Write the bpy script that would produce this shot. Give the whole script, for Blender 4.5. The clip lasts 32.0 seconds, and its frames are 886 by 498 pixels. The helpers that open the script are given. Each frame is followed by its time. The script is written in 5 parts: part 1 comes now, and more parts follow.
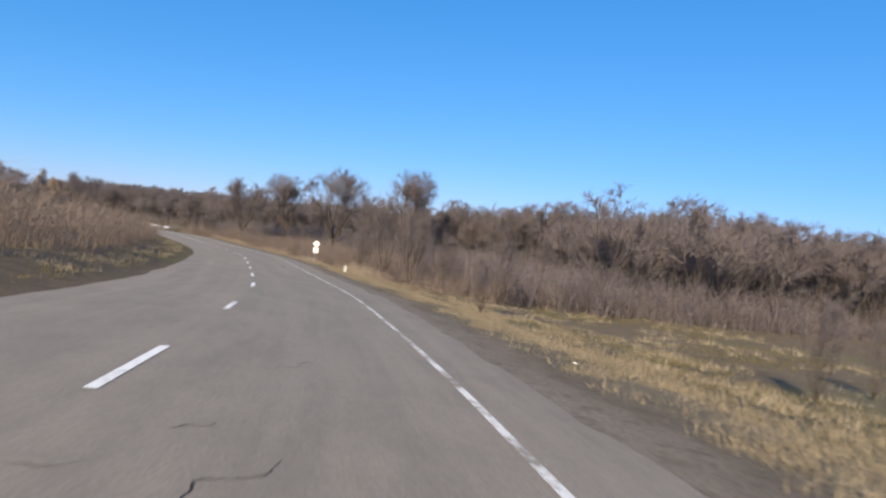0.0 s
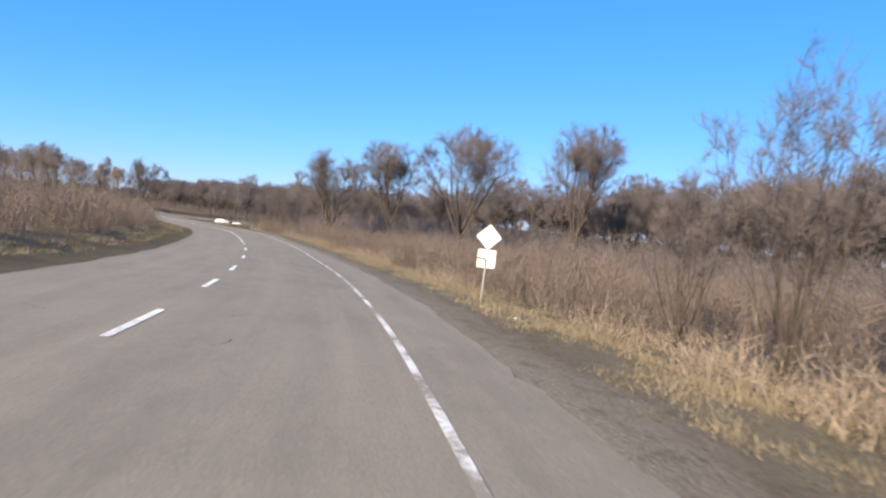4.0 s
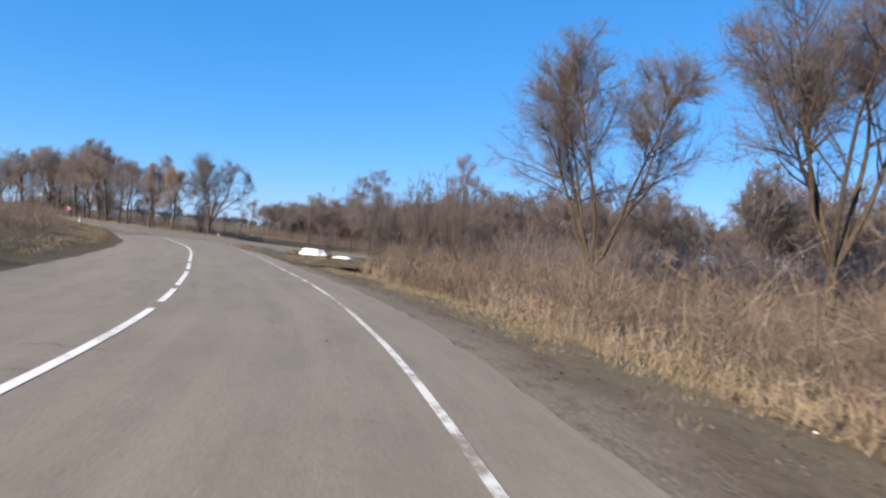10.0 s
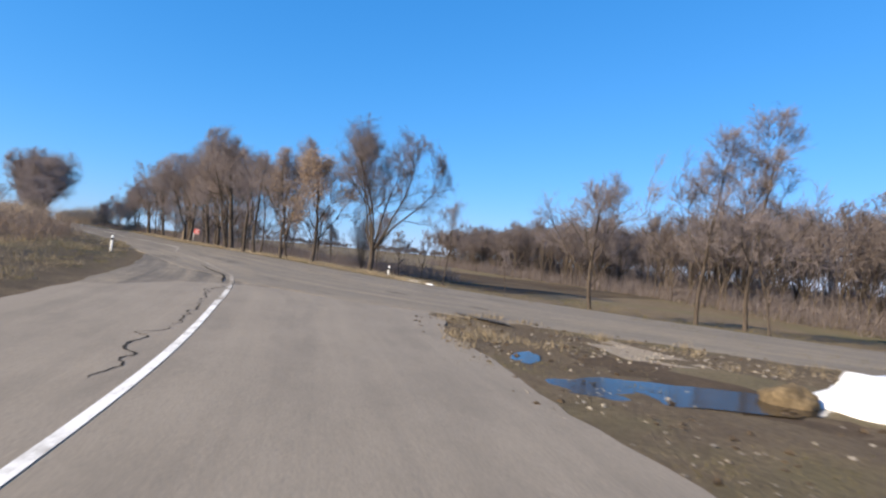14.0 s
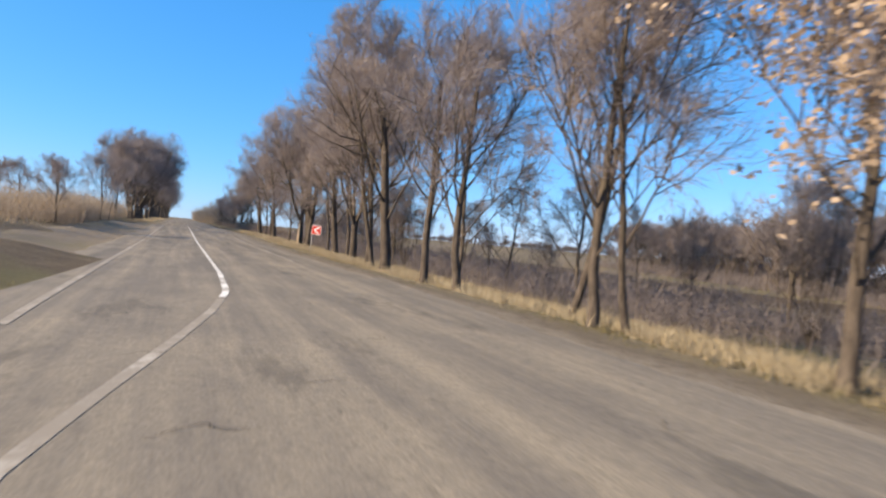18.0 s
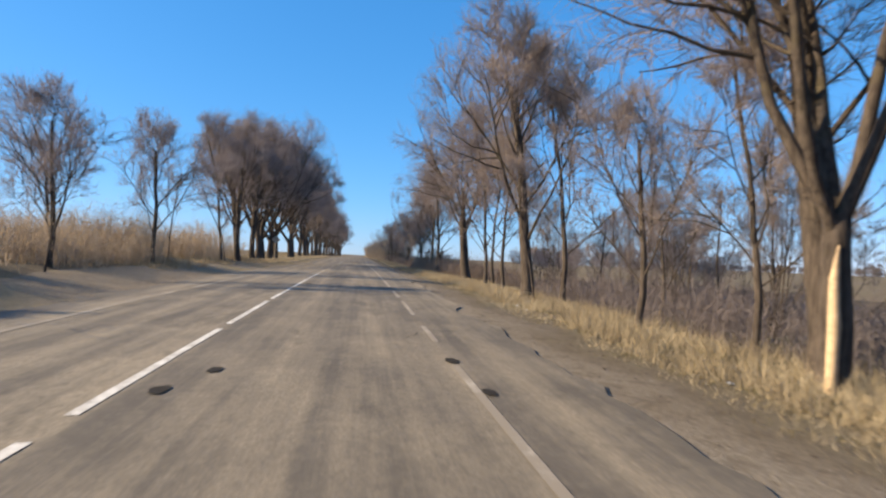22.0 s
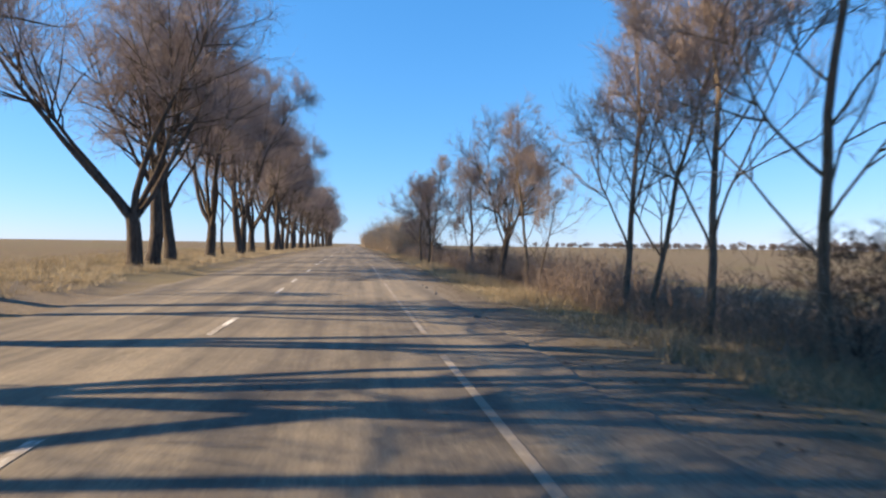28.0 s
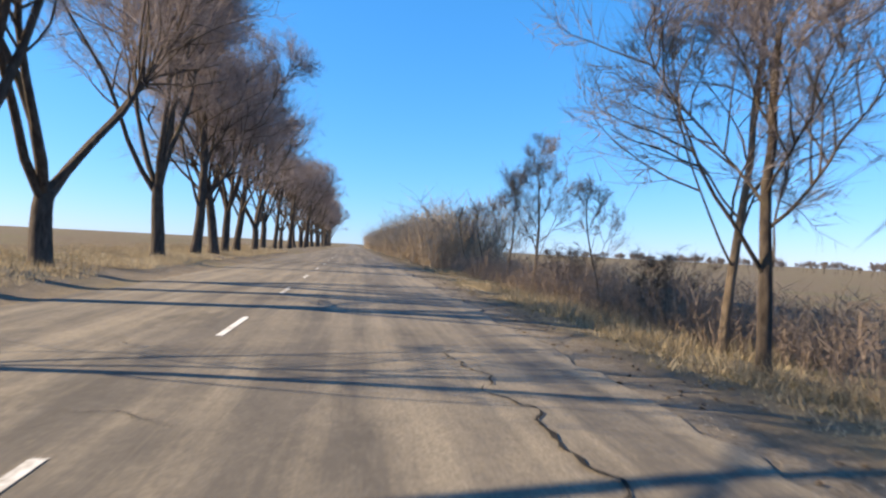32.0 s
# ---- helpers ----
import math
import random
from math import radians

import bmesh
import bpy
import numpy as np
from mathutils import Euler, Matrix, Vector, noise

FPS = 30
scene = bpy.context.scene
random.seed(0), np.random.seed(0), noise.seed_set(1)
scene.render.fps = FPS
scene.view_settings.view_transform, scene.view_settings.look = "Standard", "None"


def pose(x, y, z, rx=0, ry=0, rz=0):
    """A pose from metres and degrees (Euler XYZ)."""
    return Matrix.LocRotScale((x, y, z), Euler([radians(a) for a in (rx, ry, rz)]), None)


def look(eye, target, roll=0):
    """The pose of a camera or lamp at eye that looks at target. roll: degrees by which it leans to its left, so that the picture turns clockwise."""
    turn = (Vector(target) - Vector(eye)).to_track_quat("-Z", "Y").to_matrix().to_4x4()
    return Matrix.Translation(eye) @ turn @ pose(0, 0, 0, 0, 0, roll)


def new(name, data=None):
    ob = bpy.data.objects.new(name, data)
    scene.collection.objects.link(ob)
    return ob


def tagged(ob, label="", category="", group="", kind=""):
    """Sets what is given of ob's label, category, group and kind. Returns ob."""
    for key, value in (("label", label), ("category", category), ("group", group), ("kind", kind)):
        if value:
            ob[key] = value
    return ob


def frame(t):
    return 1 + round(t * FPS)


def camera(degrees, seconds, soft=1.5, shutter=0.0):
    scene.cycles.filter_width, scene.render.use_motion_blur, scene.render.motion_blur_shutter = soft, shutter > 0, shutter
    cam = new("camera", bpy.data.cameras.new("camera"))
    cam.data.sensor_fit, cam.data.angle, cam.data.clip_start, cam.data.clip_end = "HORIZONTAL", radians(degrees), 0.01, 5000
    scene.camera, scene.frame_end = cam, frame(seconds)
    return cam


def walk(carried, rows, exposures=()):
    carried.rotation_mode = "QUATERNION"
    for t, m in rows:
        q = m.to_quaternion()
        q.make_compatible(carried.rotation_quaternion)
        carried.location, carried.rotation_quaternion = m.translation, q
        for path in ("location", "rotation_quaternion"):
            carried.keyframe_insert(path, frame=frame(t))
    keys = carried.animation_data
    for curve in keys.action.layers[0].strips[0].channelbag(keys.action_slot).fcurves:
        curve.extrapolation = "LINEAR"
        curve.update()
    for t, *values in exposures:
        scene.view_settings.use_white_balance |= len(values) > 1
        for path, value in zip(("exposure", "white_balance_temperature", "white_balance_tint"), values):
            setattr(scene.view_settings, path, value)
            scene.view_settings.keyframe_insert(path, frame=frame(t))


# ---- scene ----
cam = camera(72.9, 32.0, soft=2.3, shutter=0.2)
PATH = [
    (0, (5.009, -13.111, 6.107), (4.936, -11.113, 6.050), 6.75),
    (0.5, (3.789, -7.146, 5.752), (3.677, -5.150, 5.677), 6.85),
    (1, (2.445, -1.478, 5.422), (2.306, 0.516, 5.340), 6.62),
    (1.5, (0.977, 3.929, 5.111), (0.793, 5.919, 5.028), 6.38),
    (2, (-0.599, 9.130, 4.811), (-0.839, 11.114, 4.738), 6.43),
    (2.5, (-2.242, 14.147, 4.526), (-2.531, 16.126, 4.474), 6.17),
    (3, (-3.902, 18.978, 4.264), (-4.230, 20.950, 4.194), 6.16),
    (3.5, (-5.559, 23.634, 4.030), (-5.934, 25.596, 3.932), 6.05),
    (5.5, (-13.149, 41.697, 3.256), (-13.681, 43.623, 3.178), 4.69),
    (6, (-15.623, 46.405, 3.057), (-16.244, 48.305, 2.974), 4.99),
    (6.5, (-18.298, 51.232, 2.850), (-18.963, 53.117, 2.783), 5.03),
    (7, (-21.039, 56.094, 2.652), (-21.705, 57.979, 2.593), 5.26),
    (7.5, (-23.721, 60.903, 2.476), (-24.400, 62.784, 2.421), 5.05),
    (8, (-26.297, 65.590, 2.313), (-26.991, 67.465, 2.257), 5.19),
    (8.5, (-28.802, 70.111, 2.149), (-29.510, 71.981, 2.099), 4.97),
    (9, (-31.327, 74.427, 1.991), (-32.081, 76.279, 1.944), 4.97),
    (9.5, (-33.984, 78.515, 1.856), (-34.775, 80.351, 1.817), 5.16),
    (10, (-36.858, 82.396, 1.763), (-37.687, 84.217, 1.735), 5.31),
    (10.5, (-39.899, 86.224, 1.707), (-40.790, 88.014, 1.670), 5.07),
    (11, (-43.116, 90.107, 1.648), (-44.088, 91.855, 1.615), 5.51),
    (11.5, (-46.826, 93.818, 1.560), (-47.874, 95.523, 1.543), 5.67),
    (12, (-50.679, 97.581, 1.454), (-51.810, 99.230, 1.452), 5.70),
    (12.5, (-54.629, 101.358, 1.354), (-55.820, 102.965, 1.369), 5.50),
    (13, (-58.620, 105.166, 1.330), (-59.856, 106.737, 1.360), 5.63),
    (13.5, (-62.724, 108.879, 1.274), (-63.992, 110.425, 1.308), 5.77),
    (14, (-66.881, 112.395, 1.268), (-68.169, 113.925, 1.287), 5.28),
    (14.5, (-70.982, 115.586, 1.176), (-72.309, 117.082, 1.188), 5.00),
    (15, (-74.923, 118.341, 1.079), (-76.305, 119.787, 1.112), 4.50),
    (15.5, (-78.693, 120.639, 1.058), (-80.136, 122.024, 1.097), 5.12),
    (17.5, (-95.655, 128.463, 1.360), (-97.147, 129.794, 1.307), 5.18),
    (18, (-101.191, 130.902, 1.413), (-102.748, 132.155, 1.381), 4.73),
    (18.5, (-107.202, 133.534, 1.432), (-108.838, 134.685, 1.416), 3.61),
    (19, (-113.678, 136.303, 1.399), (-115.376, 137.360, 1.385), 3.13),
    (19.5, (-119.996, 138.865, 1.366), (-121.750, 139.826, 1.353), 2.75),
    (20, (-125.513, 140.845, 1.362), (-127.297, 141.749, 1.364), 2.61),
    (20.5, (-131.567, 142.611, 1.340), (-133.367, 143.482, 1.340), 2.82),
    (21, (-137.475, 144.179, 1.322), (-139.278, 145.045, 1.324), 2.16),
    (21.5, (-142.885, 145.587, 1.315), (-144.705, 146.416, 1.321), 1.72),
    (22, (-147.872, 146.923, 1.386), (-149.712, 147.706, 1.416), 2.12),
    (22.5, (-153.023, 148.232, 1.442), (-154.867, 149.007, 1.480), 2.03),
    (23, (-157.704, 149.422, 1.517), (-159.538, 150.219, 1.560), 1.98),
    (23.5, (-162.514, 150.639, 1.555), (-164.346, 151.438, 1.605), 1.77),
    (24, (-167.424, 151.790, 1.593), (-169.259, 152.585, 1.636), 2.42),
    (24.5, (-172.330, 153.067, 1.623), (-174.174, 153.842, 1.648), 2.76),
    (26.5, (-190.903, 158.481, 1.683), (-192.729, 159.295, 1.671), 0.80),
    (27, (-195.489, 159.713, 1.692), (-197.325, 160.507, 1.688), 1.25),
    (27.5, (-200.571, 161.122, 1.702), (-202.410, 161.907, 1.707), 1.35),
    (28, (-206.297, 162.650, 1.713), (-208.131, 163.449, 1.698), 0.55),
    (28.5, (-211.737, 164.005, 1.663), (-213.579, 164.784, 1.652), 0.33),
    (29, (-216.865, 165.432, 1.578), (-218.718, 166.185, 1.573), 0.57),
    (29.5, (-222.520, 166.710, 1.547), (-224.375, 167.459, 1.544), 0.74),
    (30, (-227.549, 168.061, 1.613), (-229.416, 168.777, 1.611), 1.83),
    (30.5, (-232.991, 169.299, 1.662), (-234.858, 170.015, 1.674), 1.55),
    (31, (-238.250, 170.261, 1.693), (-240.097, 171.027, 1.705), 1.93),
    (31.5, (-242.966, 171.277, 1.753), (-244.797, 172.080, 1.769), 2.04),
    (32, (-246.923, 173.098, 1.807), (-248.758, 173.894, 1.804), 2.72),
]
walk(cam, [(t, look(eye, target, roll)) for t, eye, target, roll in PATH],
     [(0, 0.3, 6500, 10), (1.5, 0.35, 6500, 10), (3, 0.65, 6500, 10), (6, 0.5, 6500, 10), (9, 0.45, 6500, 10), (12, 0.45, 6500, 10), (14, 0.5, 6500, 10), (16, 0.6, 6600, 10), (18, 0.75, 6900, 10), (20, 0.66, 7150, 10), (22, 0.62, 7150, 10),
      (24, 0.54, 7150, 11), (27, 0.42, 7250, 11), (28, 0.82, 7600, 14), (29, 0.8, 7300, 12), (30, 0.95, 7000, 11), (31, 0.52, 7000, 11), (32, 0.85, 7000, 11)])

# ---------------------------------------------------------------- sky and sun
SUN_HEADING, SUN_ELEVATION = 162.0, 27.0  # degrees: to the left of +y, above the horizon
world = bpy.data.worlds.new("sky")
scene.world = world
world.use_nodes = True
wn = world.node_tree
sky = wn.nodes.new("ShaderNodeTexSky")
sky.sky_type, sky.sun_disc = "NISHITA", False
sky.sun_elevation, sky.sun_rotation = radians(SUN_ELEVATION), radians(-SUN_HEADING)
sky.altitude, sky.air_density, sky.dust_density, sky.ozone_density = 300, 1.0, 0.0, 2.0
split, joined = wn.nodes.new("ShaderNodeSeparateColor"), wn.nodes.new("ShaderNodeCombineColor")
wn.links.new(sky.outputs[0], split.inputs[0])
for k, (power, gain) in enumerate(((1.12, 0.335), (0.62, 1.43), (0.52, 3.05))):  # the camera's rendering of a deep blue sky
    curve, scale = wn.nodes.new("ShaderNodeMath"), wn.nodes.new("ShaderNodeMath")
    curve.operation, scale.operation = "POWER", "MULTIPLY"
    curve.inputs[1].default_value, scale.inputs[1].default_value = power, gain
    wn.links.new(split.outputs[k], curve.inputs[0])
    wn.links.new(curve.outputs[0], scale.inputs[0])
    wn.links.new(scale.outputs[0], joined.inputs[k])
wn.links.new(joined.outputs[0], wn.nodes["Background"].inputs[0])
wn.nodes["Background"].inputs[1].default_value = 0.1
sun = new("sun", bpy.data.lights.new("sun", "SUN"))
sun.data.energy, sun.data.angle, sun.data.color = 6.6, radians(0.5), (1.0, 0.84, 0.62)
sh, se = radians(SUN_HEADING), radians(SUN_ELEVATION)
TO_SUN = Vector((-math.sin(sh) * math.cos(se), math.cos(sh) * math.cos(se), math.sin(se)))
sun.matrix_world = look((0, 0, 60), Vector((0, 0, 60)) - TO_SUN)


# ---------------------------------------------------------------- materials
def mat(name, rough=0.9, spec=0.2):
    m = bpy.data.materials.new(name)
    m.use_nodes = True
    b = m.node_tree.nodes["Principled BSDF"]
    b.inputs["Roughness"].default_value = rough
    b.inputs["Specular IOR Level"].default_value = spec
    return m, m.node_tree, b


def node(nt, kind, **values):
    n = nt.nodes.new(kind)
    for key, v in values.items():
        n.inputs[key.replace("_", " ")].default_value = v
    return n


def noise_of(nt, scale, detail=4.0, rough=0.6, vec=None, stretch=None):
    n = node(nt, "ShaderNodeTexNoise", Scale=scale, Detail=detail, Roughness=rough)
    if vec is None:
        vec = nt.nodes.new("ShaderNodeTexCoord").outputs["Object"]
    if stretch:
        mp = nt.nodes.new("ShaderNodeMapping")
        mp.inputs["Scale"].default_value = stretch
        nt.links.new(vec, mp.inputs[0])
        vec = mp.outputs[0]
    nt.links.new(vec, n.inputs["Vector"])
    return n.outputs[0]


def ramp(nt, fac, *stops):
    r = nt.nodes.new("ShaderNodeValToRGB")
    e = r.color_ramp.elements
    while len(e) < len(stops):
        e.new(0.5)
    for el, (p, c) in zip(e, stops):
        el.position, el.color = p, (*c, 1) if len(c) == 3 else c
    nt.links.new(fac, r.inputs[0])
    return r.outputs[0]


def mix(nt, fac, a, b, kind="MIX"):
    m = nt.nodes.new("ShaderNodeMix")
    m.data_type, m.blend_type = "RGBA", kind
    for sock, v in ((m.inputs[0], fac), (m.inputs[6], a), (m.inputs[7], b)):
        if isinstance(v, bpy.types.NodeSocket):
            nt.links.new(v, sock)
        elif isinstance(v, tuple):
            sock.default_value = (*v, 1)
        else:
            sock.default_value = v
    return m.outputs[2]


def bump(nt, bsdf, height, strength=0.4, distance=0.02):
    b = node(nt, "ShaderNodeBump", Strength=strength, Distance=distance)
    nt.links.new(height, b.inputs["Height"])
    nt.links.new(b.outputs[0], bsdf.inputs["Normal"])


def grey(v):
    return (v, v, v)


def asphalt(name, dark, light, dust, dust_from, dust_to, worn=0.5, newer=None):
    """Worn asphalt on (along, across) coordinates in metres: long streaks of dust, stained blotches, pits and chippings."""
    m, nt, b = mat(name, 0.85, 0.25)
    uv = nt.nodes.new("ShaderNodeUVMap").outputs[0]
    base = ramp(nt, noise_of(nt, 0.9, 7, 0.7, uv, (0.45, 1.0, 1)), (0.33, dark), (0.67, light))
    if newer:  # the surface near the junction was laid later and is paler
        along = nt.nodes.new("ShaderNodeSeparateXYZ")
        nt.links.new(uv, along.inputs[0])
        part_new = node(nt, "ShaderNodeMapRange", **{"From Min": -62.0, "From Max": -14.0, "To Min": 1.0, "To Max": 0.0})
        nt.links.new(along.outputs[0], part_new.inputs[0])
        base = mix(nt, part_new.outputs[0], base, newer)
    streak = noise_of(nt, 1.0, 7, 0.66, uv, (0.045, 1.15, 1))
    blotch = noise_of(nt, 0.6, 8, 0.72, uv, (0.8, 1.1, 1))
    both = mix(nt, 0.33, streak, blotch)
    col = mix(nt, ramp(nt, both, (dust_from, grey(0)), (dust_to, grey(1))), base, dust)
    tar = noise_of(nt, 1.0, 8, 0.72, uv, (0.2, 0.62, 1))
    col = mix(nt, ramp(nt, tar, (0.56, grey(0)), (0.63, grey(worn))), col, tuple(0.62 * v for v in dark))
    pits = noise_of(nt, 4.2, 5, 0.75, uv, (0.8, 1.3, 1))
    where_pits = ramp(nt, noise_of(nt, 0.3, 3, 0.5, uv, (0.5, 1.3, 1)), (0.46, grey(0.15)), (0.60, grey(1)))
    pit_mask = mix(nt, 1.0, ramp(nt, pits, (0.58, grey(0)), (0.66, grey(worn))), where_pits, "MULTIPLY")
    col = mix(nt, pit_mask, col, tuple(0.5 * v for v in dark))
    grit = noise_of(nt, 7.5, 7, 0.78, uv)
    col = mix(nt, ramp(nt, grit, (0.36, grey(0.1 + 0.4 * worn)), (0.56, grey(0))), col, tuple(0.6 * v for v in dark))
    col = mix(nt, ramp(nt, grit, (0.56, grey(0)), (0.72, grey(0.6 * worn))), col, dust)
    fine = noise_of(nt, 30, 4, 0.75, uv)
    col = mix(nt, ramp(nt, fine, (0.32, grey(0.6)), (0.66, grey(0))), col, tuple(0.5 * v for v in light))
    nt.links.new(col, b.inputs["Base Color"])
    bump(nt, b, mix(nt, 0.3, fine, pits), 0.6, 0.012)
    return m


ASPHALT_BEND = asphalt("asphalt_bend", (0.225, 0.192, 0.15), (0.295, 0.252, 0.198), (0.34, 0.288, 0.222), 0.46, 0.66, 0.22)
ASPHALT_OLD = asphalt("asphalt_old", (0.10, 0.087, 0.072), (0.175, 0.15, 0.12), (0.33, 0.275, 0.198), 0.44, 0.60, 0.5, (0.215, 0.185, 0.147))


def paint(name, least, most):
    m, nt, b = mat(name, 0.75, 0.3)
    obj = nt.nodes.new("ShaderNodeTexCoord").outputs["Object"]
    worn = mix(nt, 0.5, noise_of(nt, 9, 5, 0.75, obj), noise_of(nt, 1.2, 3, 0.6, obj))
    col = mix(nt, ramp(nt, worn, (least, grey(0)), (most, grey(0.85))), (0.78, 0.76, 0.71), (0.26, 0.23, 0.19))
    nt.links.new(col, b.inputs["Base Color"])
    return m


def paint_faint():
    m, nt, b = mat("road_paint_worn", 0.8, 0.2)
    obj = nt.nodes.new("ShaderNodeTexCoord").outputs["Object"]
    worn = mix(nt, 0.55, noise_of(nt, 7, 5, 0.75, obj), noise_of(nt, 0.7, 3, 0.6, obj))
    col = mix(nt, ramp(nt, worn, (0.33, grey(0.15)), (0.50, grey(1))), (0.50, 0.455, 0.39), (0.25, 0.215, 0.17))
    nt.links.new(col, b.inputs["Base Color"])
    return m


PAINT, PAINT_OLD, PAINT_FAINT = paint("road_paint", 0.48, 0.63), paint("road_paint_old", 0.38, 0.60), paint_faint()


def paint_edge():
    m, nt, b = mat("road_paint_edge", 0.78, 0.25)
    obj = nt.nodes.new("ShaderNodeTexCoord").outputs["Object"]
    worn = mix(nt, 0.5, noise_of(nt, 11, 6, 0.75, obj), noise_of(nt, 0.9, 3, 0.6, obj))
    col = mix(nt, ramp(nt, worn, (0.45, grey(0)), (0.56, grey(1))), (0.70, 0.68, 0.63), (0.26, 0.225, 0.18))
    nt.links.new(col, b.inputs["Base Color"])
    return m


PAINT_EDGE = paint_edge()


def earth(name, a, b_, c, green=None, scale=1.0):
    m, nt, b = mat(name, 0.95, 0.1)
    obj = nt.nodes.new("ShaderNodeTexCoord").outputs["Object"]
    big = noise_of(nt, 0.09 * scale, 5, 0.6, obj)
    mid = noise_of(nt, 0.9 * scale, 5, 0.7, obj)
    fine = noise_of(nt, 14, 4, 0.75, obj)
    col = mix(nt, ramp(nt, mid, (0.35, grey(0)), (0.65, grey(1))), a, b_)
    col = mix(nt, ramp(nt, fine, (0.42, grey(0)), (0.68, grey(0.8))), col, c)
    if green:
        col = mix(nt, ramp(nt, big, (0.50, grey(0)), (0.62, grey(0.75))), col, green)
    nt.links.new(col, b.inputs["Base Color"])
    bump(nt, b, fine, 0.8, 0.05)
    return m


GROUND = earth("dry_meadow", (0.15, 0.115, 0.075), (0.215, 0.168, 0.108), (0.085, 0.063, 0.043), (0.145, 0.13, 0.068))
VERGE = earth("verge_soil", (0.20, 0.165, 0.125), (0.27, 0.22, 0.16), (0.11, 0.085, 0.06), (0.19, 0.158, 0.09), 1.4)


def verge_zones():
    """The bend's verge from the asphalt outwards: gravel, dark soil, thin olive grass, straw; the borders wander."""
    m, nt, b = mat("verge_zones", 0.95, 0.1)
    uv = nt.nodes.new("ShaderNodeUVMap").outputs[0]
    across = nt.nodes.new("ShaderNodeSeparateXYZ")
    nt.links.new(uv, across.inputs[0])
    shift = node(nt, "ShaderNodeMath")
    shift.operation = "MULTIPLY_ADD"
    nt.links.new(noise_of(nt, 0.55, 6, 0.68, uv, (0.5, 1.0, 1)), shift.inputs[0])
    shift.inputs[1].default_value = 4.2
    nt.links.new(across.outputs[1], shift.inputs[2])
    place = node(nt, "ShaderNodeMapRange", **{"From Min": 6.0, "From Max": 12.0})
    nt.links.new(shift.outputs[0], place.inputs[0])
    col = ramp(nt, place.outputs[0], (0.10, (0.26, 0.223, 0.175)), (0.26, (0.22, 0.183, 0.14)), (0.36, (0.165, 0.134, 0.096)), (0.50, (0.20, 0.165, 0.108)), (0.66, (0.25, 0.198, 0.128)), (0.86, (0.28, 0.215, 0.14)))
    mid, fine = noise_of(nt, 2.4, 6, 0.72, uv), noise_of(nt, 16, 4, 0.75, uv)
    col = mix(nt, ramp(nt, mid, (0.50, grey(0)), (0.66, grey(0.6))), col, (0.10, 0.078, 0.054))
    col = mix(nt, ramp(nt, fine, (0.42, grey(0)), (0.68, grey(0.7))), col, (0.085, 0.066, 0.046))
    nt.links.new(col, b.inputs["Base Color"])
    bump(nt, b, mix(nt, 0.4, fine, mid), 0.9, 0.06)
    return m


VERGE_ZONES = verge_zones()
DARK_SOIL = earth("dark_soil", (0.075, 0.055, 0.038), (0.12, 0.088, 0.058), (0.045, 0.034, 0.025))
BANK = earth("bank_soil", (0.115, 0.088, 0.06), (0.17, 0.13, 0.082), (0.06, 0.045, 0.032), (0.13, 0.115, 0.055), 1.2)


def bark(name, a, b_, moss=None):
    m, nt, b = mat(name, 0.95, 0.1)
    obj = nt.nodes.new("ShaderNodeTexCoord").outputs["Object"]
    n1 = noise_of(nt, 9, 5, 0.7, obj, (1, 1, 0.22))
    n2 = noise_of(nt, 1.1, 3, 0.6, obj)
    col = mix(nt, ramp(nt, n1, (0.35, grey(0)), (0.65, grey(1))), a, b_)
    if moss:
        col = mix(nt, ramp(nt, n2, (0.55, grey(0)), (0.7, grey(0.5))), col, moss)
    nt.links.new(col, b.inputs["Base Color"])
    bump(nt, b, n1, 0.9, 0.03)
    return m


BARK = bark("bark", (0.040, 0.032, 0.027), (0.115, 0.092, 0.075), (0.10, 0.085, 0.048))
BARK_PALE = bark("pale_bark", (0.10, 0.078, 0.058), (0.21, 0.165, 0.125))


def twigs(name, a, b_):
    m, nt, b = mat(name, 0.85, 0.15)
    rnd = nt.nodes.new("ShaderNodeNewGeometry").outputs["Random Per Island"]
    col = ramp(nt, rnd, (0.0, a), (1.0, b_))
    nt.links.new(col, b.inputs["Base Color"])
    thin, both = nt.nodes.new("ShaderNodeBsdfTranslucent"), nt.nodes.new("ShaderNodeMixShader")
    nt.links.new(col, thin.inputs[0])
    both.inputs[0].default_value = 0.35
    nt.links.new(b.outputs[0], both.inputs[1])
    nt.links.new(thin.outputs[0], both.inputs[2])
    nt.links.new(both.outputs[0], nt.nodes["Material Output"].inputs[0])
    return m


TWIG = twigs("twigs", (0.185, 0.155, 0.148), (0.36, 0.305, 0.29))
PLOUGHED = earth("ploughed_soil", (0.062, 0.045, 0.031), (0.10, 0.073, 0.047), (0.04, 0.029, 0.02), (0.13, 0.10, 0.06))
TWIG_WARM = twigs("warm_twigs", (0.205, 0.165, 0.145), (0.385, 0.312, 0.272))
# darker copy of the twigs: the woods' self-shadow is put into this colour
TWIG_WOOD_SHADED = twigs("woodland_twigs", (0.13, 0.108, 0.102), (0.27, 0.228, 0.214))
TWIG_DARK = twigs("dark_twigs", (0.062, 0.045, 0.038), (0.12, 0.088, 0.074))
SHRUB = twigs("shrub_stems", (0.15, 0.114, 0.092), (0.315, 0.245, 0.195))
# lighter copy of the shrub stems, with the glow of backlit bushes in its colour
TAN = twigs("pale_shrub_stems", (0.27, 0.208, 0.15), (0.50, 0.40, 0.295))
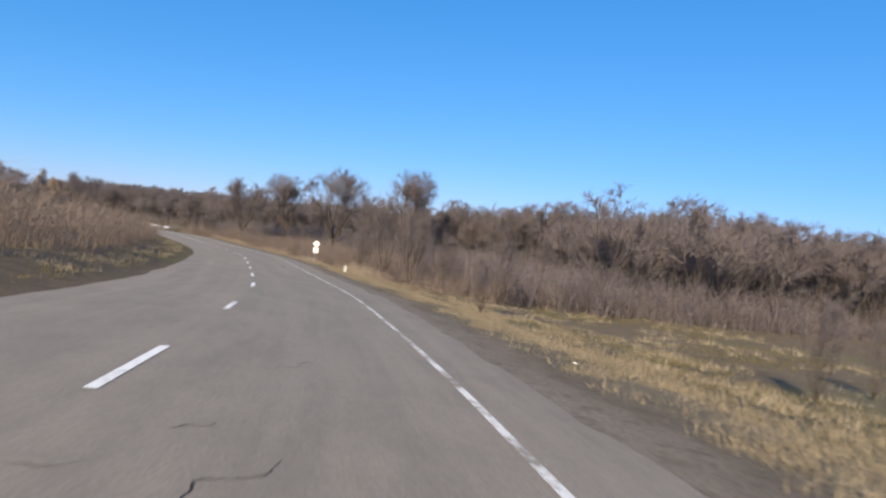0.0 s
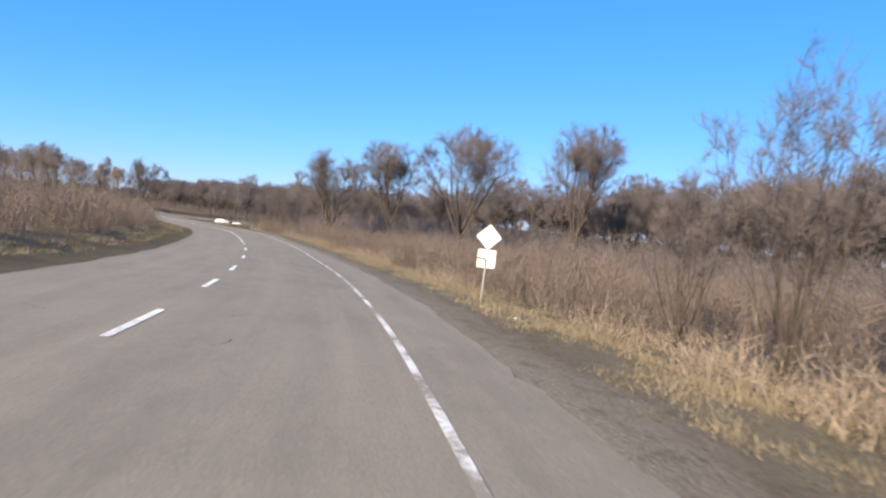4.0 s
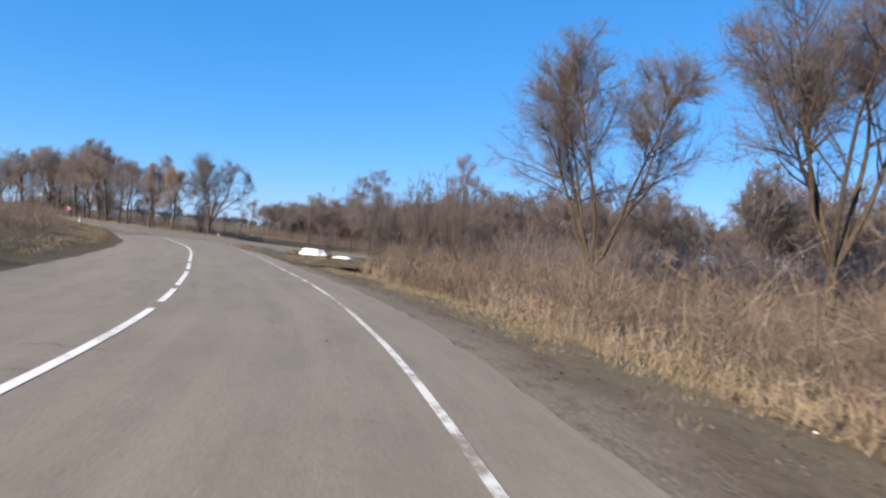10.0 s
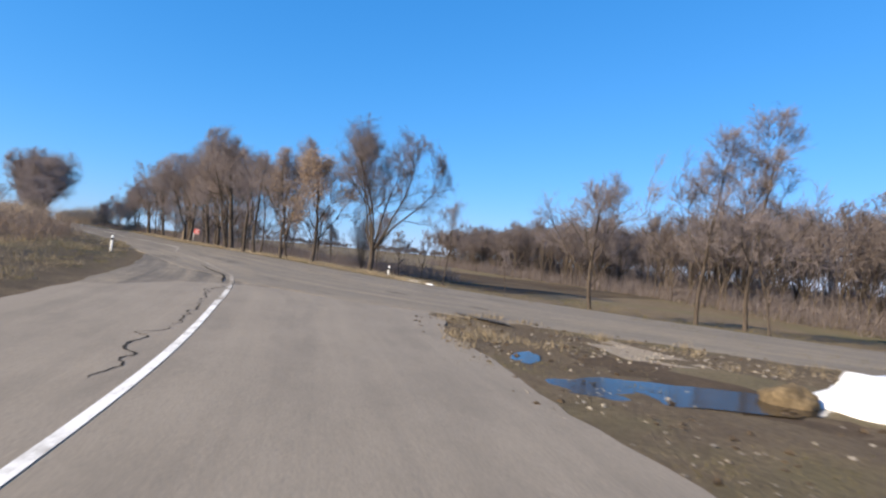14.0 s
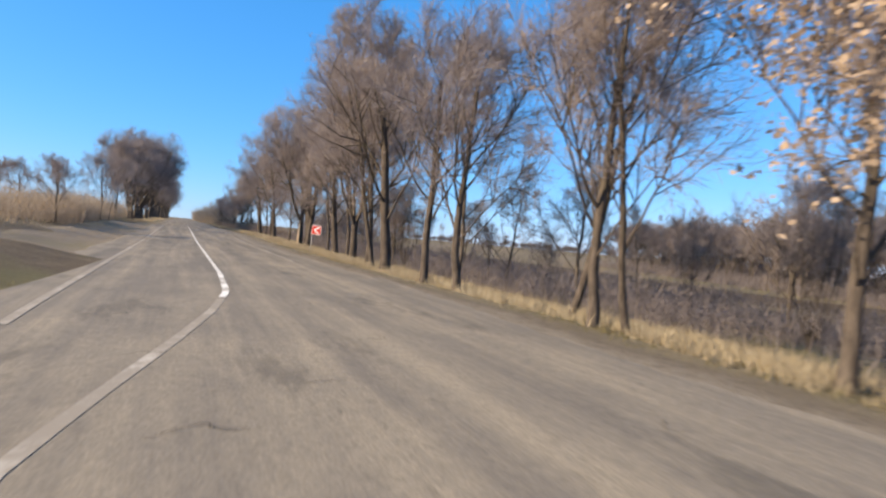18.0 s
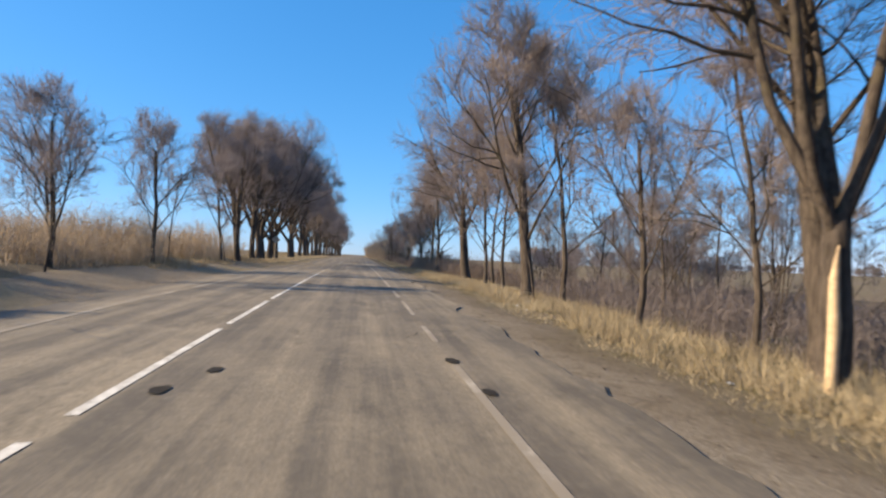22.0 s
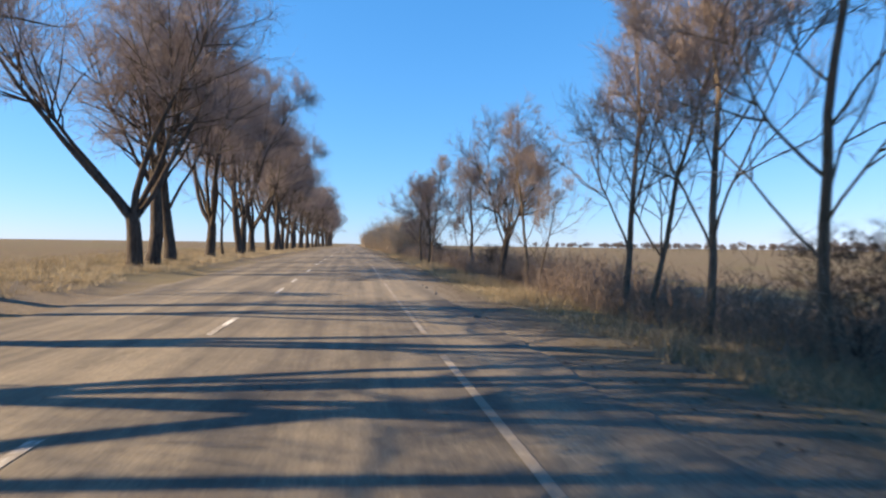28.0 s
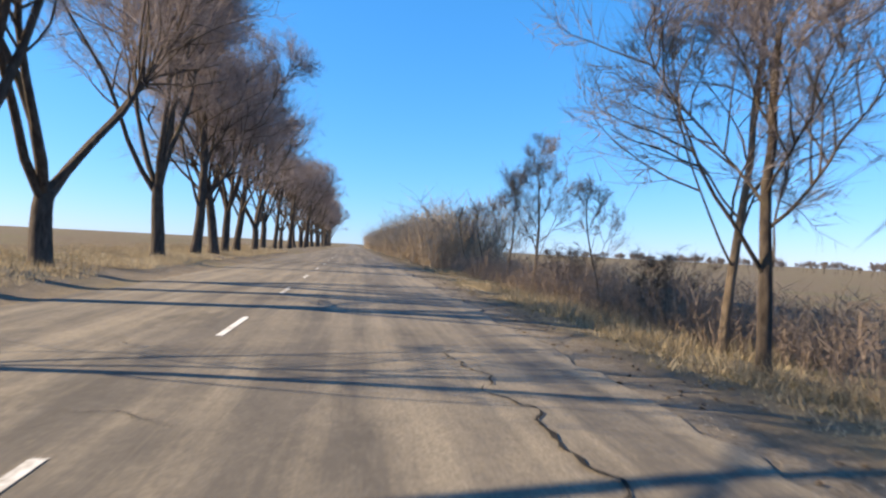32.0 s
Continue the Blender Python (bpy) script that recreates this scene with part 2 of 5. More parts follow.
REED = twigs("dry_grass", (0.20, 0.16, 0.105), (0.42, 0.34, 0.225))
STRAW = twigs("straw_grass", (0.30, 0.24, 0.15), (0.56, 0.46, 0.31))
GRASS = twigs("short_grass", (0.10, 0.095, 0.04), (0.24, 0.19, 0.10))
DEAD_LEAF = twigs("dead_leaves", (0.30, 0.21, 0.14), (0.52, 0.40, 0.29))


def plain(name, col, rough=0.6, spec=0.3, var=0.15, scale=6):
    m, nt, b = mat(name, rough, spec)
    n = noise_of(nt, scale, 4, 0.65)
    c = ramp(nt, n, (0.3, tuple(v * (1 - var) for v in col)), (0.7, tuple(min(1, v * (1 + var)) for v in col)))
    nt.links.new(c, b.inputs["Base Color"])
    return m


SNOW = plain("old_snow", (0.80, 0.80, 0.80), 0.7, 0.3, 0.1, 3)
STONE = plain("road_stone", (0.27, 0.24, 0.20), 0.9, 0.2, 0.3, 20)
CONCRETE = plain("concrete", (0.52, 0.50, 0.46), 0.85, 0.2, 0.2, 12)
SIGN_WHITE = plain("sign_white", (0.78, 0.78, 0.76), 0.5, 0.4, 0.05, 4)
SIGN_RED = plain("sign_red", (0.62, 0.045, 0.03), 0.5, 0.4, 0.08, 4)
SIGN_BLACK = plain("sign_black", (0.02, 0.02, 0.02), 0.5, 0.4, 0.1, 4)
STEEL = plain("painted_steel", (0.42, 0.41, 0.39), 0.55, 0.4, 0.2, 10)
WOOD_RAW = plain("split_wood", (0.52, 0.38, 0.24), 0.85, 0.15, 0.25, 8)
LITTER_WHITE = plain("litter_white", (0.75, 0.75, 0.73), 0.5, 0.4, 0.06)
LITTER_BLUE = plain("litter_blue", (0.03, 0.10, 0.36), 0.4, 0.4, 0.2)
CRACK = plain("crack_fill", (0.028, 0.025, 0.022), 0.9, 0.1, 0.3, 20)
CHAR = plain("charred_wood", (0.018, 0.015, 0.014), 0.9, 0.15, 0.4, 9)
water, wnt, wb = mat("muddy_water", 0.14, 0.3)
wb.inputs["Base Color"].default_value = (0.03, 0.024, 0.018, 1)


# ---------------------------------------------------------------- mesh helpers
def mesh_ob(name, verts, faces, material, parent=None, label="", uvs=None, smooth=False):
    me = bpy.data.meshes.new(name)
    verts, faces = np.asarray(verts, np.float32), np.asarray(faces, np.int32)
    k = faces.shape[1]
    me.vertices.add(len(verts))
    me.vertices.foreach_set("co", verts.ravel())
    me.loops.add(faces.size)
    me.loops.foreach_set("vertex_index", faces.ravel())
    me.polygons.add(len(faces))
    me.polygons.foreach_set("loop_start", np.arange(0, faces.size, k, dtype=np.int32))
    me.polygons.foreach_set("use_smooth", np.full(len(faces), smooth))
    if uvs is not None:
        layer = me.uv_layers.new(name="UVMap")
        layer.data.foreach_set("uv", np.asarray(uvs, np.float32)[faces.ravel()].ravel())
    me.update(calc_edges=True)
    me.materials.append(material)
    ob = new(name, me)
    ob.parent = parent
    if label:
        tagged(ob, label)
    return ob


def part(name, bm, material, parent=None, label="", smooth=False):
    me = bpy.data.meshes.new(name)
    for f in bm.faces:
        f.smooth = smooth
    bm.to_mesh(me)
    bm.free()
    me.materials.append(material)
    ob = new(name, me)
    ob.parent = parent
    if label:
        tagged(ob, label)
    return ob


def empty(name, label, category, m=Matrix(), group="", kind=""):
    ob = new(name)
    ob.empty_display_size = 0.2
    ob.matrix_basis = m
    return tagged(ob, label, category, group, kind)


def box_bm(sx, sy, sz, at=(0, 0, 0), bevel=0.0, turn=None):
    bm = bmesh.new()
    bmesh.ops.create_cube(bm, size=1)
    bmesh.ops.scale(bm, vec=(sx, sy, sz), verts=bm.verts)
    if bevel:
        bmesh.ops.bevel(bm, geom=bm.edges[:], offset=bevel, segments=2, affect="EDGES")
    m = Matrix.Translation(at)
    if turn is not None:
        m = m @ turn
    bmesh.ops.transform(bm, matrix=m, verts=bm.verts)
    return bm


def rod_bm(r0, r1, length, sides=10, at=(0, 0, 0)):
    bm = bmesh.new()
    bmesh.ops.create_cone(bm, segments=sides, radius1=r0, radius2=r1, depth=length, cap_ends=True)
    bmesh.ops.translate(bm, vec=(at[0], at[1], at[2] + length / 2), verts=bm.verts)
    return bm


def cones(start, end, radius):
    """Thin three-sided spikes from start to end: vertices and faces."""
    start, end = np.asarray(start, float), np.asarray(end, float)
    radius = np.broadcast_to(radius, len(start))
    way = end - start
    way /= np.linalg.norm(way, axis=1)[:, None] + 1e-9
    ref = np.where(np.abs(way[:, 2:]) > 0.9, [[1.0, 0, 0]], [[0, 0, 1.0]])
    u = np.cross(way, ref)
    u /= np.linalg.norm(u, axis=1)[:, None] + 1e-9
    v = np.cross(way, u)
    ring = [start + radius[:, None] * (math.cos(a) * u + math.sin(a) * v) for a in (0, 2.094, 4.189)]
    verts = np.stack([*ring, end], 1).reshape(-1, 3)
    base = 4 * np.arange(len(start))[:, None]
    faces = np.concatenate([base + [0, 1, 3], base + [1, 2, 3], base + [2, 0, 3]], 1).reshape(-1, 3)
    return verts, faces


def slivers(start, end, radius, rng):
    """The finest twigs and stems: one long thin triangle each, turned by chance."""
    start, end = np.asarray(start, float), np.asarray(end, float)
    side = np.cross(end - start, rng.normal(0, 1, start.shape))
    side *= (np.broadcast_to(radius, len(start)) / (np.linalg.norm(side, axis=1) + 1e-9))[:, None] * 1.25
    verts = np.stack([start - side, start + side, end], 1).reshape(-1, 3)
    return verts, np.arange(3 * len(start)).reshape(-1, 3)


class Tubes:
    """Gathers bent tapering tubes into one mesh of quads."""

    def __init__(self):
        self.v, self.f, self.n = [], [], 0

    def add(self, points, radii, sides):
        p = np.asarray(points, float)
        t = np.gradient(p, axis=0)
        t /= np.linalg.norm(t, axis=1)[:, None] + 1e-9
        ref = np.array([1.0, 0, 0]) if abs(t[0, 2]) > 0.7 else np.array([0, 0, 1.0])
        u = np.cross(t, ref)
        u /= np.linalg.norm(u, axis=1)[:, None] + 1e-9
        w = np.cross(t, u)
        a = np.arange(sides) * 2 * math.pi / sides
        ring = p[:, None] + np.asarray(radii)[:, None, None] * (np.cos(a)[None, :, None] * u[:, None] + np.sin(a)[None, :, None] * w[:, None])
        self.v.append(ring.reshape(-1, 3))
        i, j = np.meshgrid(np.arange(len(p) - 1), np.arange(sides), indexing="ij")
        b, k = self.n + i * sides, (j + 1) % sides
        self.f.append(np.stack([b + j, b + k, b + sides + k, b + sides + j], -1).reshape(-1, 4))
        self.n += len(p) * sides
        return p

    def mesh(self):
        return np.concatenate(self.v), np.concatenate(self.f)


# ---------------------------------------------------------------- plan of the roads
BEND = [(8.6, -64, 7.75), (7.6, -48.0, 6.8), (5.9, -32.0, 5.8), (3.85, -17.5, 4.9), (1.95, -8.35, 4.36), (0.14, -0.8, 3.9), (-2.1, 7.2, 3.42), (-4.45, 13.8, 3.05),
        (-7.15, 21.05, 2.66), (-9.55, 27.2, 2.38), (-12.2, 33.87, 2.11), (-14.6, 39.3, 1.88), (-17.95, 46.15, 1.58), (-22.7, 54.92, 1.2), (-27.75, 63.5, 0.9), (-33.0, 72.0, 0.56),
        (-38.3, 80.2, 0.32), (-43.9, 87.9, 0.2), (-49.9, 94.3, 0.08), (-56.8, 100.85, -0.1), (-64.4, 107.9, -0.22), (-72.4, 114.55, -0.30), (-80.4, 120.15, -0.36), (-88.9, 125.6, -0.27),
        (-97.3, 129.9, -0.18), (-106.2, 133.6, -0.1), (-115.4, 137.0, -0.08), (-124.6, 140.0, -0.09)]



def smooth_line(pts, step=1.0):
    p = np.array([2 * np.array(pts[0]) - pts[1], *pts, 2 * np.array(pts[-1]) - pts[-2]], float)
    out = []
    for i in range(1, len(p) - 2):
        a, b, c, d = p[i - 1 : i + 3]
        for s in np.linspace(0, 1, 12, endpoint=False):
            out.append(0.5 * (2 * b + (c - a) * s + (2 * a - 5 * b + 4 * c - d) * s**2 + (3 * b - a - 3 * c + d) * s**3))
    out = np.array([*out, p[-2]])
    far = np.r_[0, np.cumsum(np.linalg.norm(np.diff(out[:, :2], axis=0), axis=1))]
    at = np.arange(0, far[-1], step)
    return np.stack([np.interp(at, far, out[:, k]) for k in range(3)], 1)


BEND_LINE = smooth_line(BEND)
BEND_START = 65.0  # metres of bend before s = 0
bt = np.gradient(BEND_LINE[:, :2], axis=0)
bt /= np.linalg.norm(bt, axis=1)[:, None]
BEND_RIGHT = np.stack([bt[:, 1], -bt[:, 0]], 1)
HW_O, HW_D, HW_N = np.array([-153.02, 146.094]), np.array([-0.9659, 0.2588]), np.array([0.2588, 0.9659])


def bend_at(s, c):
    """A place on the bend: s metres on from the first camera, c metres to the right of the middle."""
    i = np.clip((np.asarray(s, float) + BEND_START), 0, len(BEND_LINE) - 1.001)
    k = i.astype(int)
    w = (i - k)[..., None]
    mid = BEND_LINE[k] * (1 - w) + BEND_LINE[k + 1] * w
    right = BEND_RIGHT[k] * (1 - w) + BEND_RIGHT[k + 1] * w
    return np.concatenate([mid[..., :2] + right * np.asarray(c, float)[..., None], mid[..., 2:]], -1)


def hw_z(a):
    return np.interp(a, [-400, -120, -75, -55, -43, -13, 0, 12, 24, 36, 60, 74, 87, 97, 130, 2000], [-3.5, -0.9, -0.34, -0.14, -0.07, -0.12, -0.03, 0.10, 0.17, 0.21, 0.2, 0.14, 0.22, 0.33, 0.36, 0.4])


def hw_at(a, c):
    """A place on the straight road: a metres along it, c metres to the right of its middle."""
    a, c = np.asarray(a, float), np.asarray(c, float)
    xy = HW_O + a[..., None] * HW_D + c[..., None] * HW_N
    return np.concatenate([xy, hw_z(a)[..., None]], -1)


SIDE_A = [-230, -150, -110, -95, -86, -82, -79, -76, -72, -66, -60]
SIDE_R = [82, 44, 25, 17.5, 12.6, 10.4, 9.2, 8.2, 7.1, 5.7, 4.9]
SIDE_L = [75, 37, 18, 10.5, 4.6, 2.2, 0.3, -1.8, -3.6, -4.6, -4.6]


def side_at(a, c):
    """A place on the side road, which leaves the straight road's line at the junction: c from -4.6 to 4.9 spans its width."""
    a, c = np.asarray(a, float), np.asarray(c, float)
    left, right = np.interp(a, SIDE_A, SIDE_L), np.interp(a, SIDE_A, SIDE_R)
    wide = (right - left) / 9.5
    return hw_at(a, np.where(c > 4.9, right + c - 4.9, np.where(c < -4.6, left + c + 4.6, left + (c + 4.6) * wide)))


def profile(c, left, right):
    return np.where(c < 0, np.interp(-c, left[0], left[1]), np.interp(c, right[0], right[1]))


BEND_PROFILE = (([0, 4, 7, 12, 40, 200], [0, -0.05, 0.25, 0.6, 1.2, 1.5]), ([0, 4.4, 7, 10, 16, 60, 300], [0, -0.08, -0.15, -0.6, -1.0, -1.6, -4]))
HW_PROFILE = (([0, 4.5, 7, 10, 40, 400, 1500, 5000], [0, -0.05, 0.25, 0.55, 0.9, 3.0, 9, 20]), ([0, 5, 8, 11, 16, 60, 150, 400, 1500, 5000], [0, -0.08, -0.2, -0.55, -0.9, -1.8, -3.0, -4.5, -10, -25]))


def ground_z(x, y):
    """Height of the land at x, y (arrays), from the nearest stretches of the two roads."""
    x, y = np.broadcast_arrays(np.asarray(x, float), np.asarray(y, float))
    shape = x.shape
    p = np.stack([x.ravel(), y.ravel()], 1)
    best, z1, c1 = np.full(len(p), 1e18), np.zeros(len(p)), np.zeros(len(p))
    for k in range(0, len(BEND_LINE) - 14, 2):
        off = p - BEND_LINE[k, :2]
        d = (off**2).sum(1)
        m = d < best
        best[m], z1[m], c1[m] = d[m], BEND_LINE[k, 2], np.sign(off[m] @ BEND_RIGHT[k]) * np.sqrt(d[m])
    off = p - HW_O
    a, c2 = off @ HW_D, off @ HW_N
    c2 = c2 - (np.interp(a, SIDE_A, SIDE_R) - 4.9)
    h1 = z1 + profile(c1, *BEND_PROFILE)
    h2 = hw_z(a) + profile(c2, *HW_PROFILE)
    d1, d2 = np.maximum(np.abs(c1) - 4.6, 0.3), np.maximum(np.abs(c2) - 4.8, 0.3)
    w1, w2 = d1**-2.5, d2**-2.5
    return ((h1 * w1 + h2 * w2) / (w1 + w2)).reshape(shape)


def on_ground(x, y, sink=0.0):
    return float(ground_z(np.array([x]), np.array([y]))[0]) - sink


# ---------------------------------------------------------------- ground and roads
def spaced(lo, hi, fine_lo, fine_hi, fine):
    mid = list(np.arange(fine_lo, fine_hi + 0.1, fine))
    out, step = [], fine
    x = fine_hi
    while x < hi:
        step *= 1.22
        x += step
        out.append(x)
    step, x, before = fine, fine_lo, []
    while x > lo:
        step *= 1.22
        x -= step
        before.append(x)
    return np.array(before[::-1] + mid + out)


gx, gy = spaced(-3800, 3800, -330, 60, 2.0), spaced(-3800, 3800, -50, 230, 2.0)
GX, GY = np.meshgrid(gx, gy, indexing="ij")
GZ = ground_z(GX, GY)
dist = np.hypot(GX + 150, GY - 120)
for vi in range(GX.shape[0]):
    for vj in range(GX.shape[1]):
        GZ[vi, vj] += 0.16 * noise.noise((GX[vi, vj] * 0.13, GY[vi, vj] * 0.13, 0)) + 0.07 * noise.noise((GX[vi, vj] * 0.5, GY[vi, vj] * 0.5, 7))
near_a = (np.stack([GX, GY], -1) - HW_O) @ HW_D
near_road = np.abs((np.stack([GX, GY], -1) - HW_O) @ HW_N - (np.interp(near_a, SIDE_A, SIDE_R) - 4.9))
GZ -= np.where(near_road < 7.5, 0.25, 0.0)
mask = np.full(GX.shape, 1e9)
for k in range(0, len(BEND_LINE), 2):
    mask = np.minimum(mask, np.hypot(GX - BEND_LINE[k, 0], GY - BEND_LINE[k, 1]))
GZ -= np.where((mask < 7.5) & (near_road >= 7.5), 0.25, 0.0)
nx_, ny_ = GX.shape
I, J = np.meshgrid(np.arange(nx_ - 1), np.arange(ny_ - 1), indexing="ij")
quad = np.stack([I * ny_ + J, (I + 1) * ny_ + J, (I + 1) * ny_ + J + 1, I * ny_ + J + 1], -1).reshape(-1, 4)
GA, GC = (np.stack([GX, GY], -1) - HW_O) @ HW_D, (np.stack([GX, GY], -1) - HW_O) @ HW_N
field = ((GA > -62 + 0.25 * GC) & (GA < 75) & (GC > 17) & (GC < 58))[:-1, :-1].ravel()
ground = mesh_ob("ground", np.stack([GX, GY, GZ], -1).reshape(-1, 3), quad, GROUND, smooth=True)
ground.data.materials.append(PLOUGHED)
ground.data.polygons.foreach_set("material_index", field.astype(np.int32))
tagged(ground, "dry brown early spring meadow beside a dark ploughed field", "ground", kind="structure")


def ribbon(name, where, along, across, lift, material, label, category, crown=0.0, rough_edge=0.0, sag=None):
    """A strip along a road: where(s, c) gives places; across is a list of offsets from the middle."""
    A, C = np.meshgrid(np.asarray(along, float), np.asarray(across, float), indexing="ij")
    if rough_edge:
        for i in range(A.shape[0]):
            for j in (0, -1):
                C[i, j] += rough_edge * (noise.noise((A[i, j] * 0.35, j * 9.0, 3)) + 0.6 * noise.noise((A[i, j] * 1.7, j * 5.0, 1)))
    p = where(A, C)
    p[..., 2] += lift + crown * (0.02 - np.abs(C) * 0.01)
    if sag is not None:
        p[..., 2] += np.interp(C, *sag)
        outer = 0 if across[0] < 0 else -1
        p[:, outer, 2] = np.minimum(p[:, outer, 2], ground_z(p[:, outer, 0], p[:, outer, 1]) - 0.25)
    cut = ()
    if crown:  # the broken sides of the asphalt
        down = np.array([0, 0, 0.15])
        p = np.concatenate([p[:, :1] - down, p[:, :1], p, p[:, -1:], p[:, -1:] - down], 1)
        A, C = (np.concatenate([q[:, :1], q[:, :1], q, q[:, -1:], q[:, -1:]], 1) for q in (A, C))
        cut = (1, A.shape[1] - 3)
    n, m = A.shape
    i, j = np.meshgrid(np.arange(n - 1), [q for q in range(m - 1) if q not in cut], indexing="ij")
    f = np.stack([i * m + j, i * m + j + 1, (i + 1) * m + j + 1, (i + 1) * m + j], -1).reshape(-1, 4)
    ob = mesh_ob(name, p.reshape(-1, 3), f[:, ::-1], material, uvs=np.stack([A, C], -1).reshape(-1, 2), smooth=True)
    if label:
        tagged(ob, label, category, kind="structure")
    return ob


BEND_END = 153.0


def bend_road(s, c):
    """The bend's surface, which narrows to its middle line and sinks level with the straight road at the junction."""
    c = np.where(c > 0, c * np.interp(s, [130, 138, 144, 148, 150, 155, 163], [1.0, 1.0, 1.05, 1.25, 1.2, 0.6, 0.3]), c)
    p = bend_at(s, c)
    level = hw_z((p[..., :2] - HW_O) @ HW_D) + np.interp(s, [142, 153], [0.012, -0.05])
    w = np.interp(s, [132, 152], [0, 1])
    p[..., 2] = p[..., 2] * (1 - w) + level * w
    return p


road_bend = ribbon("road_bend", bend_road, np.arange(-63, BEND_END, 0.5), [-3.9, -3.5, -2, 0, 2, 3.5, 4.3, 4.7], 0.010, ASPHALT_BEND,
                   "smooth grey asphalt road curving left downhill", "road", 1.0, 0.18)


def corner_at(s, c):
    """The old asphalt of the corner, just below the straight road's surface where they overlap."""
    p = bend_at(s, c)
    p[..., 2] = hw_z((p[..., :2] - HW_O) @ HW_D) - 0.032
    return p


ribbon("road_corner", corner_at, np.arange(150, 192, 0.5), [-3.9, -3.5, -2, 0, 2.0, 4.2], 0.0, ASPHALT_OLD, "cracked old asphalt at the corner of the junction", "road", 0.0, 0.2)


road_hw = ribbon("road_straight", side_at, np.r_[np.arange(-230, 140, 0.5), np.arange(140, 900, 8)], [-4.6, -4.2, -2, 0, 2, 3.5, 4.3, 4.9], 0.0, ASPHALT_OLD,
                 "old worn asphalt road with dusty tan wear", "road", 1.0, 0.35)
for label, where, along, across, sag in (
    ("dirt shoulder strewn with gravel and dead leaves", bend_at, np.arange(-63, 128, 0.6), [4.2, 5, 6, 7, 8, 9.5], ([4.2, 5, 6, 7, 8, 9.5], [-0.05, -0.06, -0.1, -0.16, -0.28, -0.75])),
    ("dark soil bank beside the bend", bend_at, np.arange(-63, 193, 0.6), [-9.5, -8, -6.8, -5.6, -4.6, -3.5], ([-9.5, -8, -6.8, -5.6, -4.6, -3.5], [0.35, 0.50, 0.36, 0.12, -0.03, -0.06])),
    ("dusty dirt shoulder with tyre marks", side_at, np.r_[np.arange(-78, 140, 0.6), np.arange(140, 500, 6)], [4.3, 5.2, 6, 7, 8, 9.5], ([4.3, 5.2, 6, 7, 8, 9.5], [-0.05, -0.07, -0.1, -0.17, -0.26, -0.65])),
    ("gravelly shoulder of the side road", side_at, np.arange(-230, -77, 0.8), [4.3, 5.2, 6, 7, 8, 9.5], ([4.3, 5.2, 6, 7, 8, 9.5], [-0.05, -0.07, -0.1, -0.17, -0.26, -0.65])),
    ("muddy shoulder of the side road", side_at, np.arange(-230, -96, 0.6), [-9.8, -8.5, -7.5, -6.4, -5.4, -4.4], ([-9.8, -8.5, -7.5, -6.4, -5.4, -4.4], [-0.4, -0.2, -0.15, -0.12, -0.08, -0.06])),
    ("grassy shoulder of the straight road", hw_at, np.r_[np.arange(-36, 140, 0.6), np.arange(140, 500, 6)], [-9.5, -8, -7, -6, -5.2, -4.2], ([-9.5, -8, -7, -6, -5.2, -4.2], [0.35, 0.33, 0.22, 0.08, -0.04, -0.06])),
):
    ribbon("shoulder", where, along, across, 0.0, BANK if "dark" in label else VERGE_ZONES if "leaves" in label or "tyre" in label else VERGE, label, "shoulder", 0.0, 0.25, sag)


def gore_at(s, t):
    """On the wedge of ground between the two roads: t runs from the bend's edge to the side road's edge."""
    p = bend_road(s, np.full(np.shape(s), 4.0))
    along = (p[..., :2] - HW_O) @ HW_D
    q = side_at(along, np.full(np.shape(along), -3.8))
    out = p * (1 - t)[..., None] + q * t[..., None]
    wide = np.linalg.norm((p - q)[..., :2], axis=-1)
    lumps = np.array([0.05 * noise.noise((x * 0.7, y * 0.7, 3)) + 0.03 * noise.noise((x * 2.6, y * 2.6, 5)) for x, y, z in out.reshape(-1, 3)]).reshape(t.shape)
    out[..., 2] += -0.024 + np.sin(math.pi * t) * np.minimum(wide / 5, 1) * (0.9 * lumps - 0.025)
    return out


GS, GT = np.meshgrid(np.arange(121, 150.0, 0.3), np.linspace(0, 1, 37), indexing="ij")
n, m = GS.shape
i, j = np.meshgrid(np.arange(n - 1), np.arange(m - 1), indexing="ij")
gore = mesh_ob("shoulder", gore_at(GS, GT).reshape(-1, 3), np.stack([i * m + j, (i + 1) * m + j, (i + 1) * m + j + 1, i * m + j + 1], -1).reshape(-1, 4)[:, ::-1], BANK, smooth=True)
tagged(gore, "muddy wedge of ground between the two roads", "shoulder", kind="structure")


def stripe(name, where, a, b, c, width, material, parent, lift=0.007):
    n = max(2, int((b - a) / 0.8) + 1)
    A, C = np.meshgrid(np.linspace(a, b, n), [c - width / 2, c + width / 2], indexing="ij")
    p = where(A, C)
    p[..., 2] += lift + 0.02 - np.abs(C) * 0.01
    i = np.arange(n - 1)[:, None] * 2
    return mesh_ob(name, p.reshape(-1, 3), (i + [0, 2, 3, 1]), material, parent)


